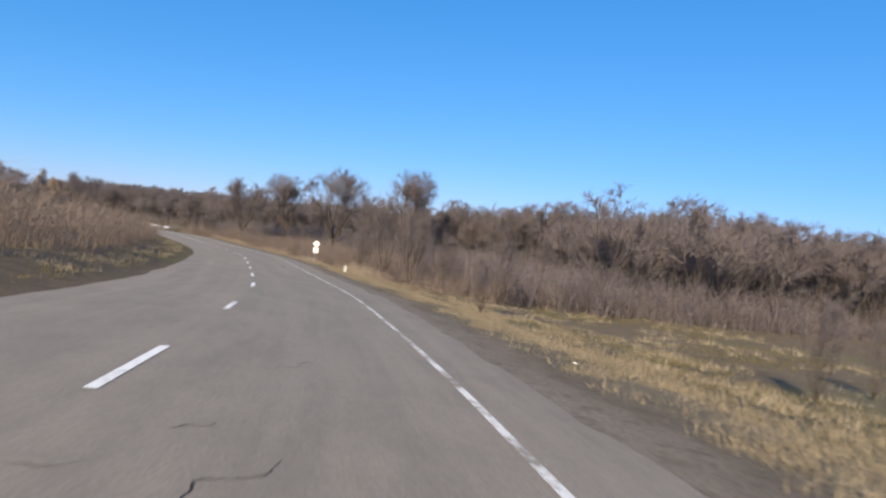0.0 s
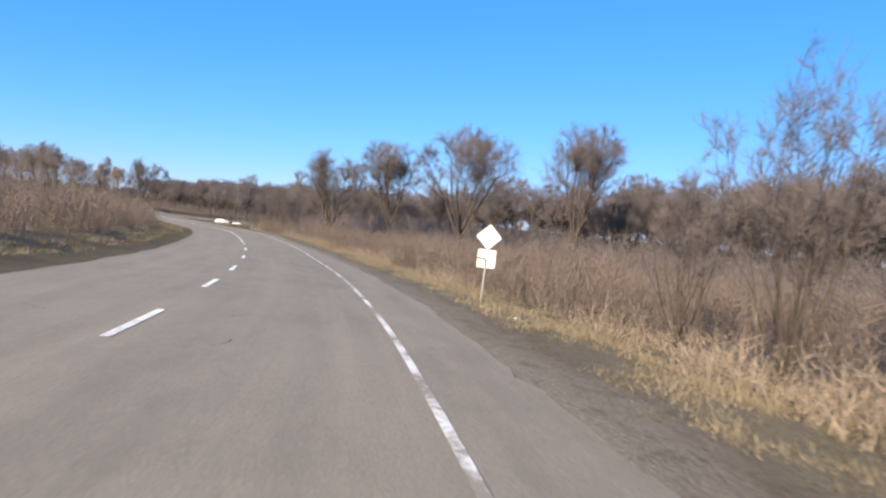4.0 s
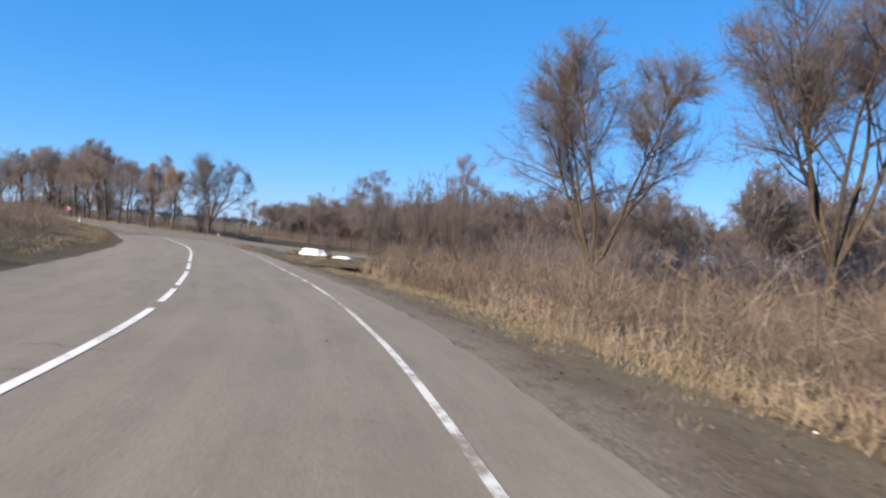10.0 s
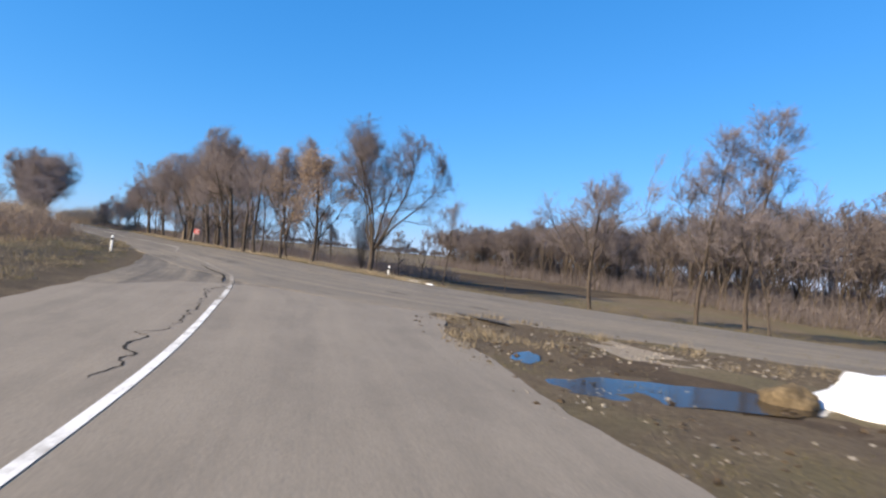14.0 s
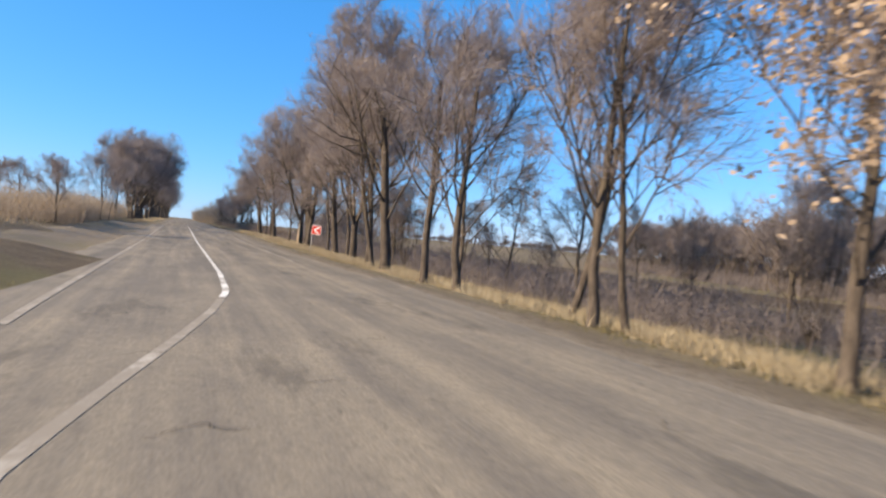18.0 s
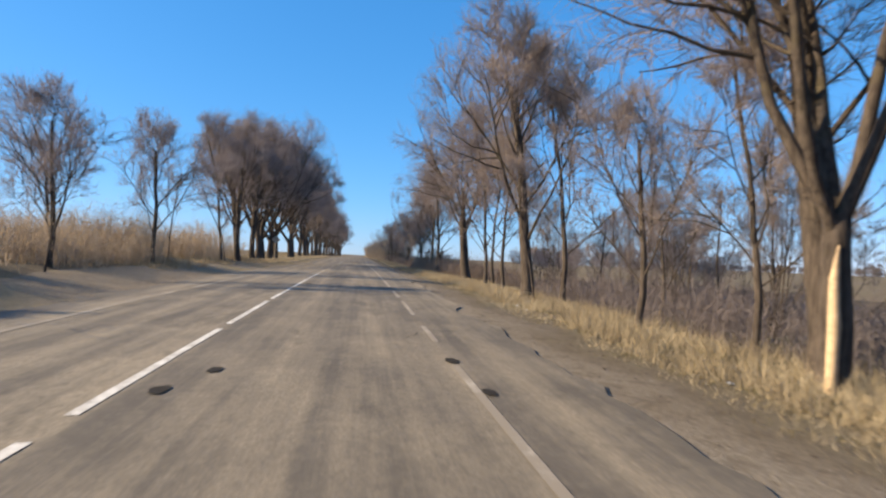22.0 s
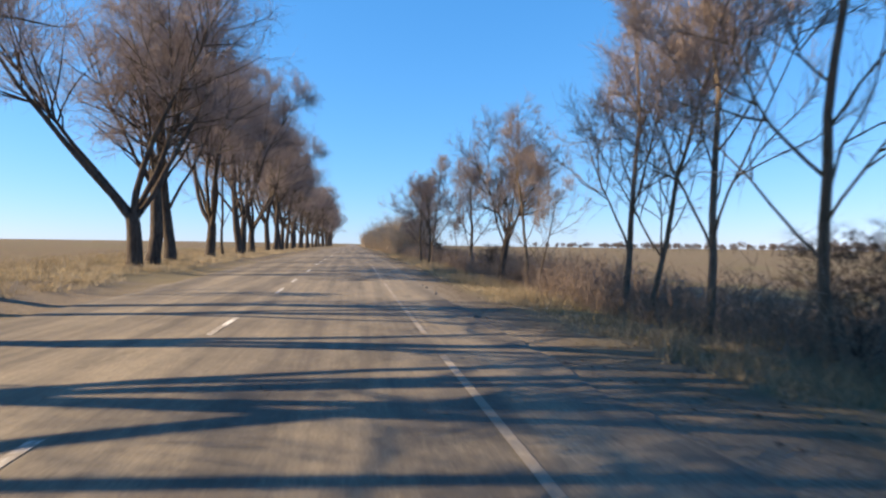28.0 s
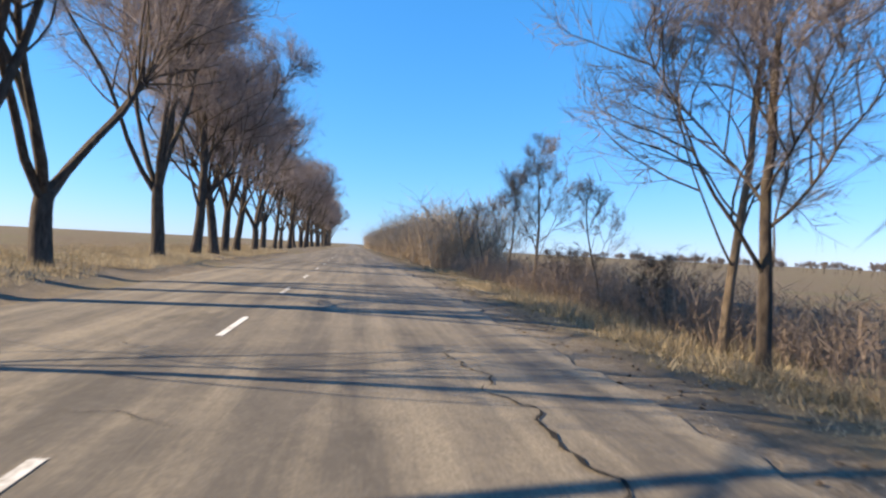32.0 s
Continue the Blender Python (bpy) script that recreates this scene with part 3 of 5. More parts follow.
for a, b in ((-53, -50.7), (-45.4, -43.1), (-38, -35.7), (-30.6, -28.3), (-23.2, -20.9), (-15.8, -13.5), (-8.5, -6.0), (-0.8, 1.2), (7.3, 9.7), (14.3, 16.8), (22.0, 24.1), (28.8, 31.0), (35.8, 38.2), (41.9, 44.0), (47.3, 49.6), (54.8, 57.2), (62.4, 64.9), (70.6, 72.8),
             (75.3, 80.4), (81.4, 87.0), (87.7, 93.4), (94.2, 100.5), (101.5, 104.0), (104.9, 110.0), (111.1, 115.1), (116.3, 147.3)):
    stripe("dash", bend_road, a, b, 0.0, 0.125, PAINT, road_bend, 0.017)
EDGE = ([-60, -8, 0, 10, 22, 30, 40, 50, 62, 70, 80, 92, 100, 110, 122, 131, 135], [3.72, 3.66, 3.54, 3.46, 3.46, 3.45, 3.42, 3.38, 3.38, 3.55, 3.68, 3.58, 3.45, 3.6, 3.75, 3.62, 3.55])


def edge_at(s, c):
    """Beside the right edge line of the bend."""
    off = np.interp(s, *EDGE) + c
    p = bend_road(s, off)
    p[..., 2] -= off * 0.01
    return p


for a, b in ((-60, 50.6), (51.2, 54.6), (54.9, 62), (62.3, 83), (83.2, 108.8), (109, 110.6), (111, 128), (128.4, 134)):
    stripe("edge_line", edge_at, a, b, 0.0, 0.1, PAINT_EDGE, road_bend, 0.017)
MERGE = ([-84, -82, -80.6, -78.7, -76.5, -73, -68, -60, -50, -48.7, -46, -43.4, -40.6, -36, -30], [-9.4, -8.4, -7.8, -7.0, -6.1, -4.85, -3.5, -2.7, -2.13, -1.85, -1.2, -0.64, -0.25, -0.12, -0.12])


def merge_at(a, c):
    """Beside the line that leads from the bend onto the straight road."""
    mid = np.interp(a, *MERGE)
    p = hw_at(a, mid + c)
    p[..., 2] += np.where(mid < -4.6, np.interp(a, [-84, -82, -79, -77.5, -76], [0.035, 0.024, 0.0, -0.025, -0.05]), np.abs(mid) * -0.01)
    return p


stripe("edge_line", bend_road, 147.3, 152.6, 0.03, 0.115, PAINT_EDGE, road_bend, 0.017)
for a, b, material in ((-71.6, -67, PAINT_FAINT), (-66, -55, PAINT_FAINT), (-54, -42, PAINT_FAINT), (-41.8, -36, PAINT_EDGE)):
    stripe("edge_line", merge_at, a, b, 0.0, 0.14, material, road_hw, 0.006)
for a, b in ((-36.5, -6.1), (-5.3, -0.2), (0.5, 5.8), (6.5, 11.2), (11.9, 16.5), (17.3, 23.0), (24, 25.8), (26.7, 32.0), (35.2, 37.2), (42.6, 44.8), (50.4, 52.4), (58.6, 60.6), (66, 68.4), (74.6, 76.6), (79.5, 81.6),
             (87.4, 89.6), (94.6, 96.6), (99.5, 101.8), (106.9, 109.2), (114.5, 116.6), (122, 124), (129.6, 131.6), (137.2, 139.2), (145, 147), (153, 155), (161, 163), (169, 171)):
    stripe("dash", hw_at, a, b, -0.12, 0.11, PAINT_EDGE if a > 33 else PAINT_OLD, road_hw)
for a, b in ((-70, -61), (-27, -14), (-12, 3), (5, 7), (9, 12.5), (14, 17), (19.5, 37), (37.5, 52), (52.3, 64), (66, 80), (82, 93), (94.5, 96.5)):
    stripe("edge_line", hw_at, a, b, 3.45, 0.1, PAINT_FAINT, road_hw)
for a, b in ((-45, -12), (-9, 14), (16, 34), (40, 58)):
    stripe("edge_line", hw_at, a, b, -3.2, 0.14, PAINT_FAINT, road_hw)


# ---------------------------------------------------------------- trees
def bent(rng, start, way, length, n, wander, lift):
    """Points of a branch that wanders and bends upward."""
    p, w = [np.array(start, float)], np.array(way, float)
    for _ in range(n):
        w = w + rng.normal(0, wander, 3) + np.array([0, 0, lift])
        w /= np.linalg.norm(w)
        p.append(p[-1] + w * length / n)
    return np.array(p)


def turned(rng, way, angle):
    """A way at that angle from another, to a chance side."""
    side = np.cross(way, rng.normal(0, 1, 3))
    side /= np.linalg.norm(side) + 1e-9
    return way * math.cos(angle) + side * math.sin(angle)


def tree_meshes(seed, height, fork, limbs, spread, twig_r, counts, droop=0.0, trunk_r=None, lean=0.05, narrow=1.0, light=False, leader=0.0):
    """Trunk with limbs (quads) and a crown of fine twigs (spikes) for a bare tree that stands at the origin.
    fork: where the crown begins, as a share of the height; leader: how far above it the trunk runs on between its limbs."""
    rng = np.random.default_rng(seed)
    wood, s, e, r, s4, e4, r4 = Tubes(), [], [], [], [], [], []
    r0 = trunk_r or height * 0.022
    run = fork + leader * (1 - fork)
    n0 = 5 + int(round(6 * leader))
    trunk = bent(rng, (0, 0, -0.3), (rng.normal(0, lean), rng.normal(0, lean), 1), run * height + 0.3, n0, 0.05 + 0.03 * leader, 0.06)
    taper = np.linspace(1.15, 0.85 - 0.65 * leader, n0 + 1)
    taper[0] *= 1.3
    wood.add(trunk, r0 * taper, 4 if light else 9)
    n2, n3, n4 = counts
    turn0 = rng.uniform(0, 6.28)
    for k in range(limbs):
        rise = (k + rng.uniform(0, 1)) / limbs if leader else 1.0
        g = (fork + leader * (1 - fork) * rise) / run * n0 if leader else n0 - rng.uniform(0, 0.8)
        q = int(min(max(g, 0), n0 - 1))
        start = trunk[q] + (trunk[q + 1] - trunk[q]) * min(g - q, 1)
        here = r0 * float(np.interp(g, np.arange(n0 + 1), taper))
        a = turn0 + k * (2.4 if leader else 6.283 / limbs) + rng.normal(0, 0.35)
        tilt = spread * rng.uniform(0.6, 1.15) * ((1.1 - 0.55 * rise) if leader else (0.35 if k == 0 and limbs > 2 else 1))
        w = np.array([math.cos(a) * math.sin(tilt), math.sin(a) * math.sin(tilt), math.cos(tilt)])
        left = height - start[2]
        length = left * rng.uniform(0.78, 1.0) / max(0.75, math.cos(tilt * 0.55)) * (1.0 if not leader else rng.uniform(0.48, 0.82))
        limb = wood.add(bent(rng, start, w, length, 9, 0.10, 0.09), here * (0.45 if leader else 0.66) * np.linspace(1, 0.09, 10) * rng.uniform(0.65, 1), 3 if light else 6)
        for _ in range(n2):
            f = rng.uniform(0.14, 1.0) ** (0.8 if leader else 0.55)
            at = f * 9
            q = int(min(at, 8))
            p0 = limb[q] + (limb[q + 1] - limb[q]) * (at - q)
            lw = limb[q + 1] - limb[q]
            lw /= np.linalg.norm(lw)
            l2 = max(length * rng.uniform(0.24, 0.5) * (1.2 - 0.72 * f) * narrow, 0.07 * height)
            sub = bent(rng, p0, turned(rng, lw, rng.uniform(0.45, 1.0)), l2, 5, 0.14, 0.06 - droop * 0.5)
            if light:
                s.append(sub[0])
                e.append(sub[-1])
                r.append(twig_r * 1.8)
            else:
                wood.add(sub, here * np.linspace(0.2, 0.035, 6) * (1.1 - 0.6 * f) + twig_r * 0.8, 4)
            for _ in range(n3):
                g2 = rng.uniform(0.1, 1.0) ** 0.75 * 5
                q2 = int(min(g2, 4))
                p1 = sub[q2] + (sub[q2 + 1] - sub[q2]) * (g2 - q2)
                sw = sub[q2 + 1] - sub[q2]
                sw /= np.linalg.norm(sw)
                l3 = max(l2 * rng.uniform(0.3, 0.6), 0.055 * height)
                w3 = turned(rng, sw, rng.uniform(0.35, 1.0)) + np.array([0, 0, 0.12 - droop])
                mid = p1 + w3 * l3 * 0.55
                tip = mid + (w3 + rng.normal(0, 0.25, 3) + np.array([0, 0, 0.08 - droop])) * l3 * 0.5
                s += [p1, mid]
                e += [mid + (mid - p1) * 0.12, tip]
                r += [twig_r * 1.6, twig_r * 1.2]
                for _ in range(n4):
                    h = rng.uniform(0.1, 1.0)
                    p2 = p1 + (mid - p1) * h * 1.6 if h < 0.62 else mid + (tip - mid) * (h - 0.62) * 2.4
                    w4 = turned(rng, w3 / np.linalg.norm(w3), rng.uniform(0.3, 1.0)) + np.array([0, 0, 0.10 - 1.3 * droop])
                    s4.append(p2)
                    e4.append(p2 + w4 * l3 * rng.uniform(0.35, 0.95))
                    r4.append(twig_r)
    if light:
        return wood.mesh(), slivers(np.array(s + s4), np.array(e + e4), np.array(r + r4), rng), np.array(e4)
    (v1, f1), (v2, f2) = cones(np.array(s), np.array(e), np.array(r)), slivers(np.array(s4), np.array(e4), np.array(r4), rng)
    return wood.mesh(), (np.concatenate([v1, v2]), np.concatenate([f1, f2 + len(v1)])), np.array(e4)


def rounded_crown(v, height, middle, across, up):
    """Draws the outermost branches in to a rounded outline."""
    v = np.array(v, float)
    rel = v / height
    rel[:, 2] -= middle
    rel[:, 2] /= np.where(rel[:, 2] > 0, up, up * 2.2)
    rel[:, :2] /= across
    far = np.linalg.norm(rel, axis=1)
    k = np.where(far > 0.6, (0.6 + 0.85 * np.tanh((far - 0.6) / 0.85)) / np.maximum(far, 1e-6), 1.0)
    at = np.array([0, 0, middle * height])
    return at + (v - at) * k[:, None]


ENVELOPE = {"elm": (0.60, 0.40, 0.42), "elm_wide": (0.58, 0.46, 0.43), "poplar": (0.57, 0.30, 0.45), "poplar_slim": (0.56, 0.23, 0.46), "maple": (0.58, 0.40, 0.44), "maple_slim": (0.57, 0.28, 0.46),
            "weeping": (0.58, 0.42, 0.44), "forked": (0.58, 0.40, 0.44), "far_elm": (0.58, 0.40, 0.44), "far_poplar": (0.58, 0.34, 0.44)}
# name: seed, height, fork, limbs, spread, twig radius, counts, droop, trunk radius, lean, narrow, leader
KINDS = {
    "elm": (11, 14.0, 0.21, 6, 0.60, 0.0066, (20, 11, 20), 0.02, 0.25, 0.04, 1.0, 0.0),
    "elm_wide": (12, 13.5, 0.18, 7, 0.74, 0.0066, (18, 11, 20), 0.03, 0.26, 0.06, 1.0, 0.0),
    "poplar": (13, 15.0, 0.15, 14, 0.66, 0.0066, (8, 10, 14), 0.02, 0.26, 0.03, 1.2, 0.6),
    "poplar_slim": (14, 14.0, 0.14, 13, 0.60, 0.0065, (7, 9, 11), 0.0, 0.115, 0.012, 1.1, 0.86),
    "maple": (15, 10.0, 0.16, 11, 0.90, 0.0055, (8, 9, 11), 0.03, 0.125, 0.05, 1.2, 0.6),
    "maple_slim": (16, 10.0, 0.14, 12, 0.74, 0.0055, (7, 9, 11), 0.02, 0.095, 0.03, 1.15, 0.8),
    "young": (17, 6.5, 0.16, 9, 0.6, 0.005, (5, 7, 8), 0.0, 0.045, 0.04, 1.0, 0.75),
    "weeping": (18, 15.0, 0.18, 8, 0.78, 0.0066, (14, 10, 14), 0.12, 0.29, 0.07, 1.0, 0.15),
    "forked": (19, 15.0, 0.15, 5, 0.58, 0.0066, (18, 10, 14), 0.04, 0.31, 0.05, 1.0, 0.0),
    "far_elm": (20, 15.0, 0.17, 6, 0.62, 0.018, (11, 8, 9), 0.02, 0.30, 0.04, 1.0, 0.0),
    "far_poplar": (23, 15.0, 0.18, 11, 0.6, 0.018, (6, 8, 9), 0.0, 0.28, 0.04, 1.0, 0.5),
    "shrub": (29, 6.0, 0.02, 18, 0.34, 0.0034, (7, 7, 9), 0.0, 0.045, 0.05, 0.6, 0.0),
}
TREE_PARTS = {}
for kind, (seed, h, fork, limbs, spread, tr, counts, droop, tr0, lean, narrow, leader) in KINDS.items():
    wood, spikes, ends = tree_meshes(seed, h, fork, limbs, spread, tr, counts, droop, tr0, lean, narrow, False, leader)
    if kind in ENVELOPE:
        wood, spikes, ends = (rounded_crown(wood[0], h, *ENVELOPE[kind]), wood[1]), (rounded_crown(spikes[0], h, *ENVELOPE[kind]), spikes[1]), rounded_crown(ends, h, *ENVELOPE[kind])
    TREE_PARTS[kind] = (h, wood, spikes, ends)
TREE_FIRST = {}
TREE_CROWN = {"elm": TWIG, "elm_wide": TWIG, "poplar": TWIG_WARM, "poplar_slim": TWIG_WARM, "maple": TWIG, "maple_slim": TWIG_WARM, "young": TWIG_WARM, "weeping": TWIG, "forked": TWIG, "far_elm": TWIG, "far_poplar": TWIG_WARM, "shrub": TWIG_WARM}


def tree(kind, x, y, height, label, group, turn=None, crown=None, wide=1.0, pale=False):
    """A bare tree with its trunk and crown; later ones of a kind share the first one's meshes."""
    h, wood, spikes, _ = TREE_PARTS[kind]
    crown = crown or TREE_CROWN[kind]
    bark_ = BARK_PALE if pale else BARK
    key = (kind, crown.name, bark_.name)
    k = height / h
    turn = random.uniform(0, 360) if turn is None else turn
    m = Matrix.Translation((x, y, on_ground(x, y))) @ Matrix.Rotation(radians(turn), 4, "Z") @ Matrix.Diagonal((k * wide, k * wide, k, 1))
    if key not in TREE_FIRST:
        name = "shrub" if kind == "shrub" else "tree"
        ob = empty(name, label, name, m, group)
        a = mesh_ob("trunk", *wood, bark_, ob, smooth=True)
        b = mesh_ob("crown", *spikes, crown, ob, "fine bare twigs")
        TREE_FIRST[key] = (a.data, b.data)
        return ob
    name = "shrub" if kind == "shrub" else "tree"
    ob = empty(name, label, name, m, group)
    for name, data, lab in (("trunk", TREE_FIRST[key][0], ""), ("crown", TREE_FIRST[key][1], "fine bare twigs")):
        o = new(name, data)
        o.parent = ob
        if lab:
            tagged(o, lab)
    return ob


def row_tree(kind, a, c, height, label, group, **kw):
    x, y, _ = hw_at(a, c)
    return tree(kind, x, y, height, label, group, **kw)


BIG = "large bare spreading elm rising behind the roadside thicket"
for kind, x, y, h, w in (("elm_wide", -42.5, 112, 12.4, 1.05), ("elm", -32.7, 110.5, 14.2, 1.0), ("elm_wide", -21.0, 104.0, 15.9, 0.95), ("elm", -6.6, 103.8, 17.4, 0.85),
                         ("elm", 22.2, 88.5, 13.6, 1.0), ("elm_wide", 35.9, 83.5, 13.4, 0.9), ("elm", 13.6, 92.5, 11.6, 0.9), ("elm", 50.0, 80.5, 13.0, 1.0)):
    tree(kind, x, y, h, BIG, "big elms behind the thicket", wide=w, crown=TWIG_WOOD_SHADED)
SIDE = "slender bare tree beside the side road"
for kind, x, y, h in (("maple_slim", -73.9, 143.2, 10.6), ("maple_slim", -75.8, 142.0, 9.6), ("maple", -80.3, 140.0, 7.8), ("young", -92.4, 143.0, 6.4), ("maple_slim", -60.6, 139.6, 11.5), ("young", -71.6, 136.6, 5.0), ("young", -86.5, 141.6, 3.2)):
    tree(kind, x, y, h, SIDE, "trees along the side road", crown=TWIG)
MULTI = "tall bare shrub of many thin stems at the verge"
for x, y, h, w in ((-1.5, 35.9, 6.8, 1.0), (0.9, 34.2, 6.2, 0.9), (-3.6, 38.8, 5.2, 0.9), (3.4, 36.4, 5.0, 1.0), (0.5, 39.6, 5.6, 1.0), (6.0, 13.3, 2.8, 1.0), (13.1, 0.4, 2.6, 0.8), (16.5, 3.5, 2.2, 0.8), (7.4, 24.0, 4.2, 1.2), (-63.4, 120.0, 2.8, 1.1), (-4.6, 42.5, 4.2, 1.0)):
    tree("shrub", x, y, h, MULTI, "tall shrubs", wide=w, crown=TWIG_WOOD_SHADED)
for x, y, h, w in [(-55.7, 114.7, 5.4, 0.75), (-53.4, 115.2, 6.2, 0.7), (-50.6, 113.3, 6.4, 0.75),
                   (-54.6, 117.2, 3.6, 1.2), (-51.6, 116.2, 5.0, 0.8), (-57.9, 117.2, 2.6, 1.0), (-49.0, 114.6, 4.2, 1.1)]:
    tree("shrub", x, y, h, MULTI, "tall shrubs", wide=w, crown=TWIG_WOOD_SHADED)
tree("elm_wide", -98.4, 141.9, 10.4, "bare elm with a leaning dark trunk on the verge", "roadside trees", wide=0.95, crown=TWIG_WOOD_SHADED)

ROW_R = "bare roadside tree with a dark rough trunk in dry grass"
RIGHT_ROW = [("maple", -48.3, 8.0, 9.6), ("poplar_slim", -43.9, 7.7, 9.5), ("maple", -43.2, 7.3, 9.6), ("poplar_slim", -41.6, 7.8, 11.2), ("maple", -35.6, 7.5, 10.6), ("maple", -33.2, 7.2, 11.4), ("maple_slim", -31.0, 9.6, 9.6),
             ("poplar", -27.4, 7.6, 13.4), ("poplar_slim", -24.3, 8.0, 13.8), ("maple", -22.5, 8.2, 10.4), ("maple_slim", -19.4, 9.4, 12.0), ("elm", -16.2, 9.1, 12.2), ("maple_slim", -12.8, 9.6, 11.4), ("poplar", -9.0, 9.7, 12.0), ("maple_slim", -6.0, 9.8, 10.4), ("poplar", -0.6, 9.3, 12.5), ("elm", 3.4, 9.3, 12.5),
             ("poplar", 4.6, 10.2, 14.0), ("maple_slim", 6.5, 10.2, 8.2), ("maple", 9.8, 9.3, 7.4), ("poplar", 18.9, 9.0, 13.5), ("young", 17.2, 8.8, 6.2), ("maple_slim", 20.5, 11.0, 12.0), ("maple_slim", 26.0, 9.8, 9.5), ("poplar_slim", 28.6, 9.3, 11.5), ("maple_slim", 30.2, 10.2, 9.0),
             ("weeping", 34.3, 9.3, 15.0), ("maple", 51.9, 9.5, 11.5), ("maple_slim", 54.8, 9.3, 10.8), ("maple_slim", 56.6, 9.8, 12.2), ("young", 59.6, 9.5, 6.6), ("maple_slim", 63.9, 9.5, 9.8), ("poplar_slim", 67.2, 9.4, 10.6),
             ("poplar_slim", 70.1, 9.6, 8.6), ("poplar_slim", 71.2, 9.4, 10.6), ("young", 78.4, 9.4, 4.8), ("maple_slim", 80.7, 9.6, 7.6), ("weeping", 84.4, 9.4, 9.4), ("maple", 98.5, 10.6, 9.2), ("young", 99.9, 9.8, 4.4), ("maple", 101.2, 7.9, 7.8), ("maple", 105.8, 7.9, 8.0), ("maple_slim", 108.8, 9.2, 9.8),
             ("young", 116.7, 10.0, 5.0), ("maple_slim", 124.6, 10.0, 7.6), ("maple_slim", 133.0, 11.0, 7.0), ("young", 139.0, 11.0, 6.0), ("young", 146.0, 11.0, 6.0)]
for kind, a, c, h in RIGHT_ROW:
    # past a = 40 slim trunks get lighter bark, offsetting the avenue's shade by colour
    row_tree(kind, a, c, h, ROW_R, "roadside trees", pale=a > 40 and "slim" in kind)
ROW_L = "tall old bare tree with thick dark trunk on the bank"
# the trees at 57.6 and 62.5 are added to deepen the shade on the road
LEFT_ROW = [("young", 16.5, -8.0, 5.2), ("maple", 18.9, -9.0, 8.0), ("maple", 28.0, -8.4, 8.8), ("young", 32.8, -9.0, 6.0), ("poplar_slim", 41.5, -7.9, 11.8), ("young", 43.3, -8.0, 5.0), ("poplar", 47.4, -7.8, 13.0), ("poplar", 49.0, -8.2, 13.2), ("poplar", 54.4, -7.8, 14.0), ("weeping", 57.6, -7.9, 14.5), ("forked", 60.0, -7.8, 15.5), ("elm", 62.5, -8.2, 15.0),
            ("forked", 65.8, -7.9, 15.0), ("elm", 69.9, -7.7, 14.0), ("poplar", 71.9, -8.2, 15.0), ("young", 75.5, -10.5, 6.6), ("forked", 85.4, -7.8, 16.5), ("weeping", 88.4, -8.0, 16.5), ("poplar", 91.6, -8.0, 16.5), ("forked", 100.2, -7.8, 16.0), ("poplar_slim", 105.5, -8.0, 12.5),
            ("poplar", 111.6, -7.8, 17.5), ("elm", 114.8, -8.2, 17.0), ("forked", 117.9, -7.8, 15.5), ("elm", 129.2, -7.8, 17.0), ("poplar", 136.3, -7.9, 16.5), ("weeping", 141.2, -7.8, 16.5), ("elm", 145.8, -8.1, 16.5), ("poplar", 149.0, -7.8, 16.0), ("forked", 159.0, -7.9, 16.0)]
for kind, a, c, h in LEFT_ROW:
    row_tree(kind, a, c, h, ROW_L, "avenue of old trees", crown=TWIG)
rng = np.random.default_rng(5)
for k, a in enumerate(np.cumsum(rng.uniform(5.5, 9.0, 26)) + 159):
    row_tree(("far_elm", "far_poplar")[k % 2], a, -7.9 + rng.normal(0, 0.3), rng.uniform(14, 17), ROW_L, "avenue of old trees", crown=TWIG)
for k, (a, c, h) in enumerate(((8, -14, 5.5), (-5.6, -9, 5.0), (31, -15, 8), (-5, -24, 6), (-20, -32, 5.5), (36, -22, 7))):
    row_tree("maple", a, c, h, "bare tree standing in scrub by the road", "trees in scrub")


rng = np.random.default_rng(15)
for k in range(36):
    row_tree(("young", "maple_slim", "shrub", "maple")[k % 4], -48 + 2.3 * k + rng.uniform(-1.2, 1.2), rng.uniform(12.5, 20), rng.uniform(3.5, 7.5), "small bare tree in the scrub at the field's edge", "small trees at the field's edge")
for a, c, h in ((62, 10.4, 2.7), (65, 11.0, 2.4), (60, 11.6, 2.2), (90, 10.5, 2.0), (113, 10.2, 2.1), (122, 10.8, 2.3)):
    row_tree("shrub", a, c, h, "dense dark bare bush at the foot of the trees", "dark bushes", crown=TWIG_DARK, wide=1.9)


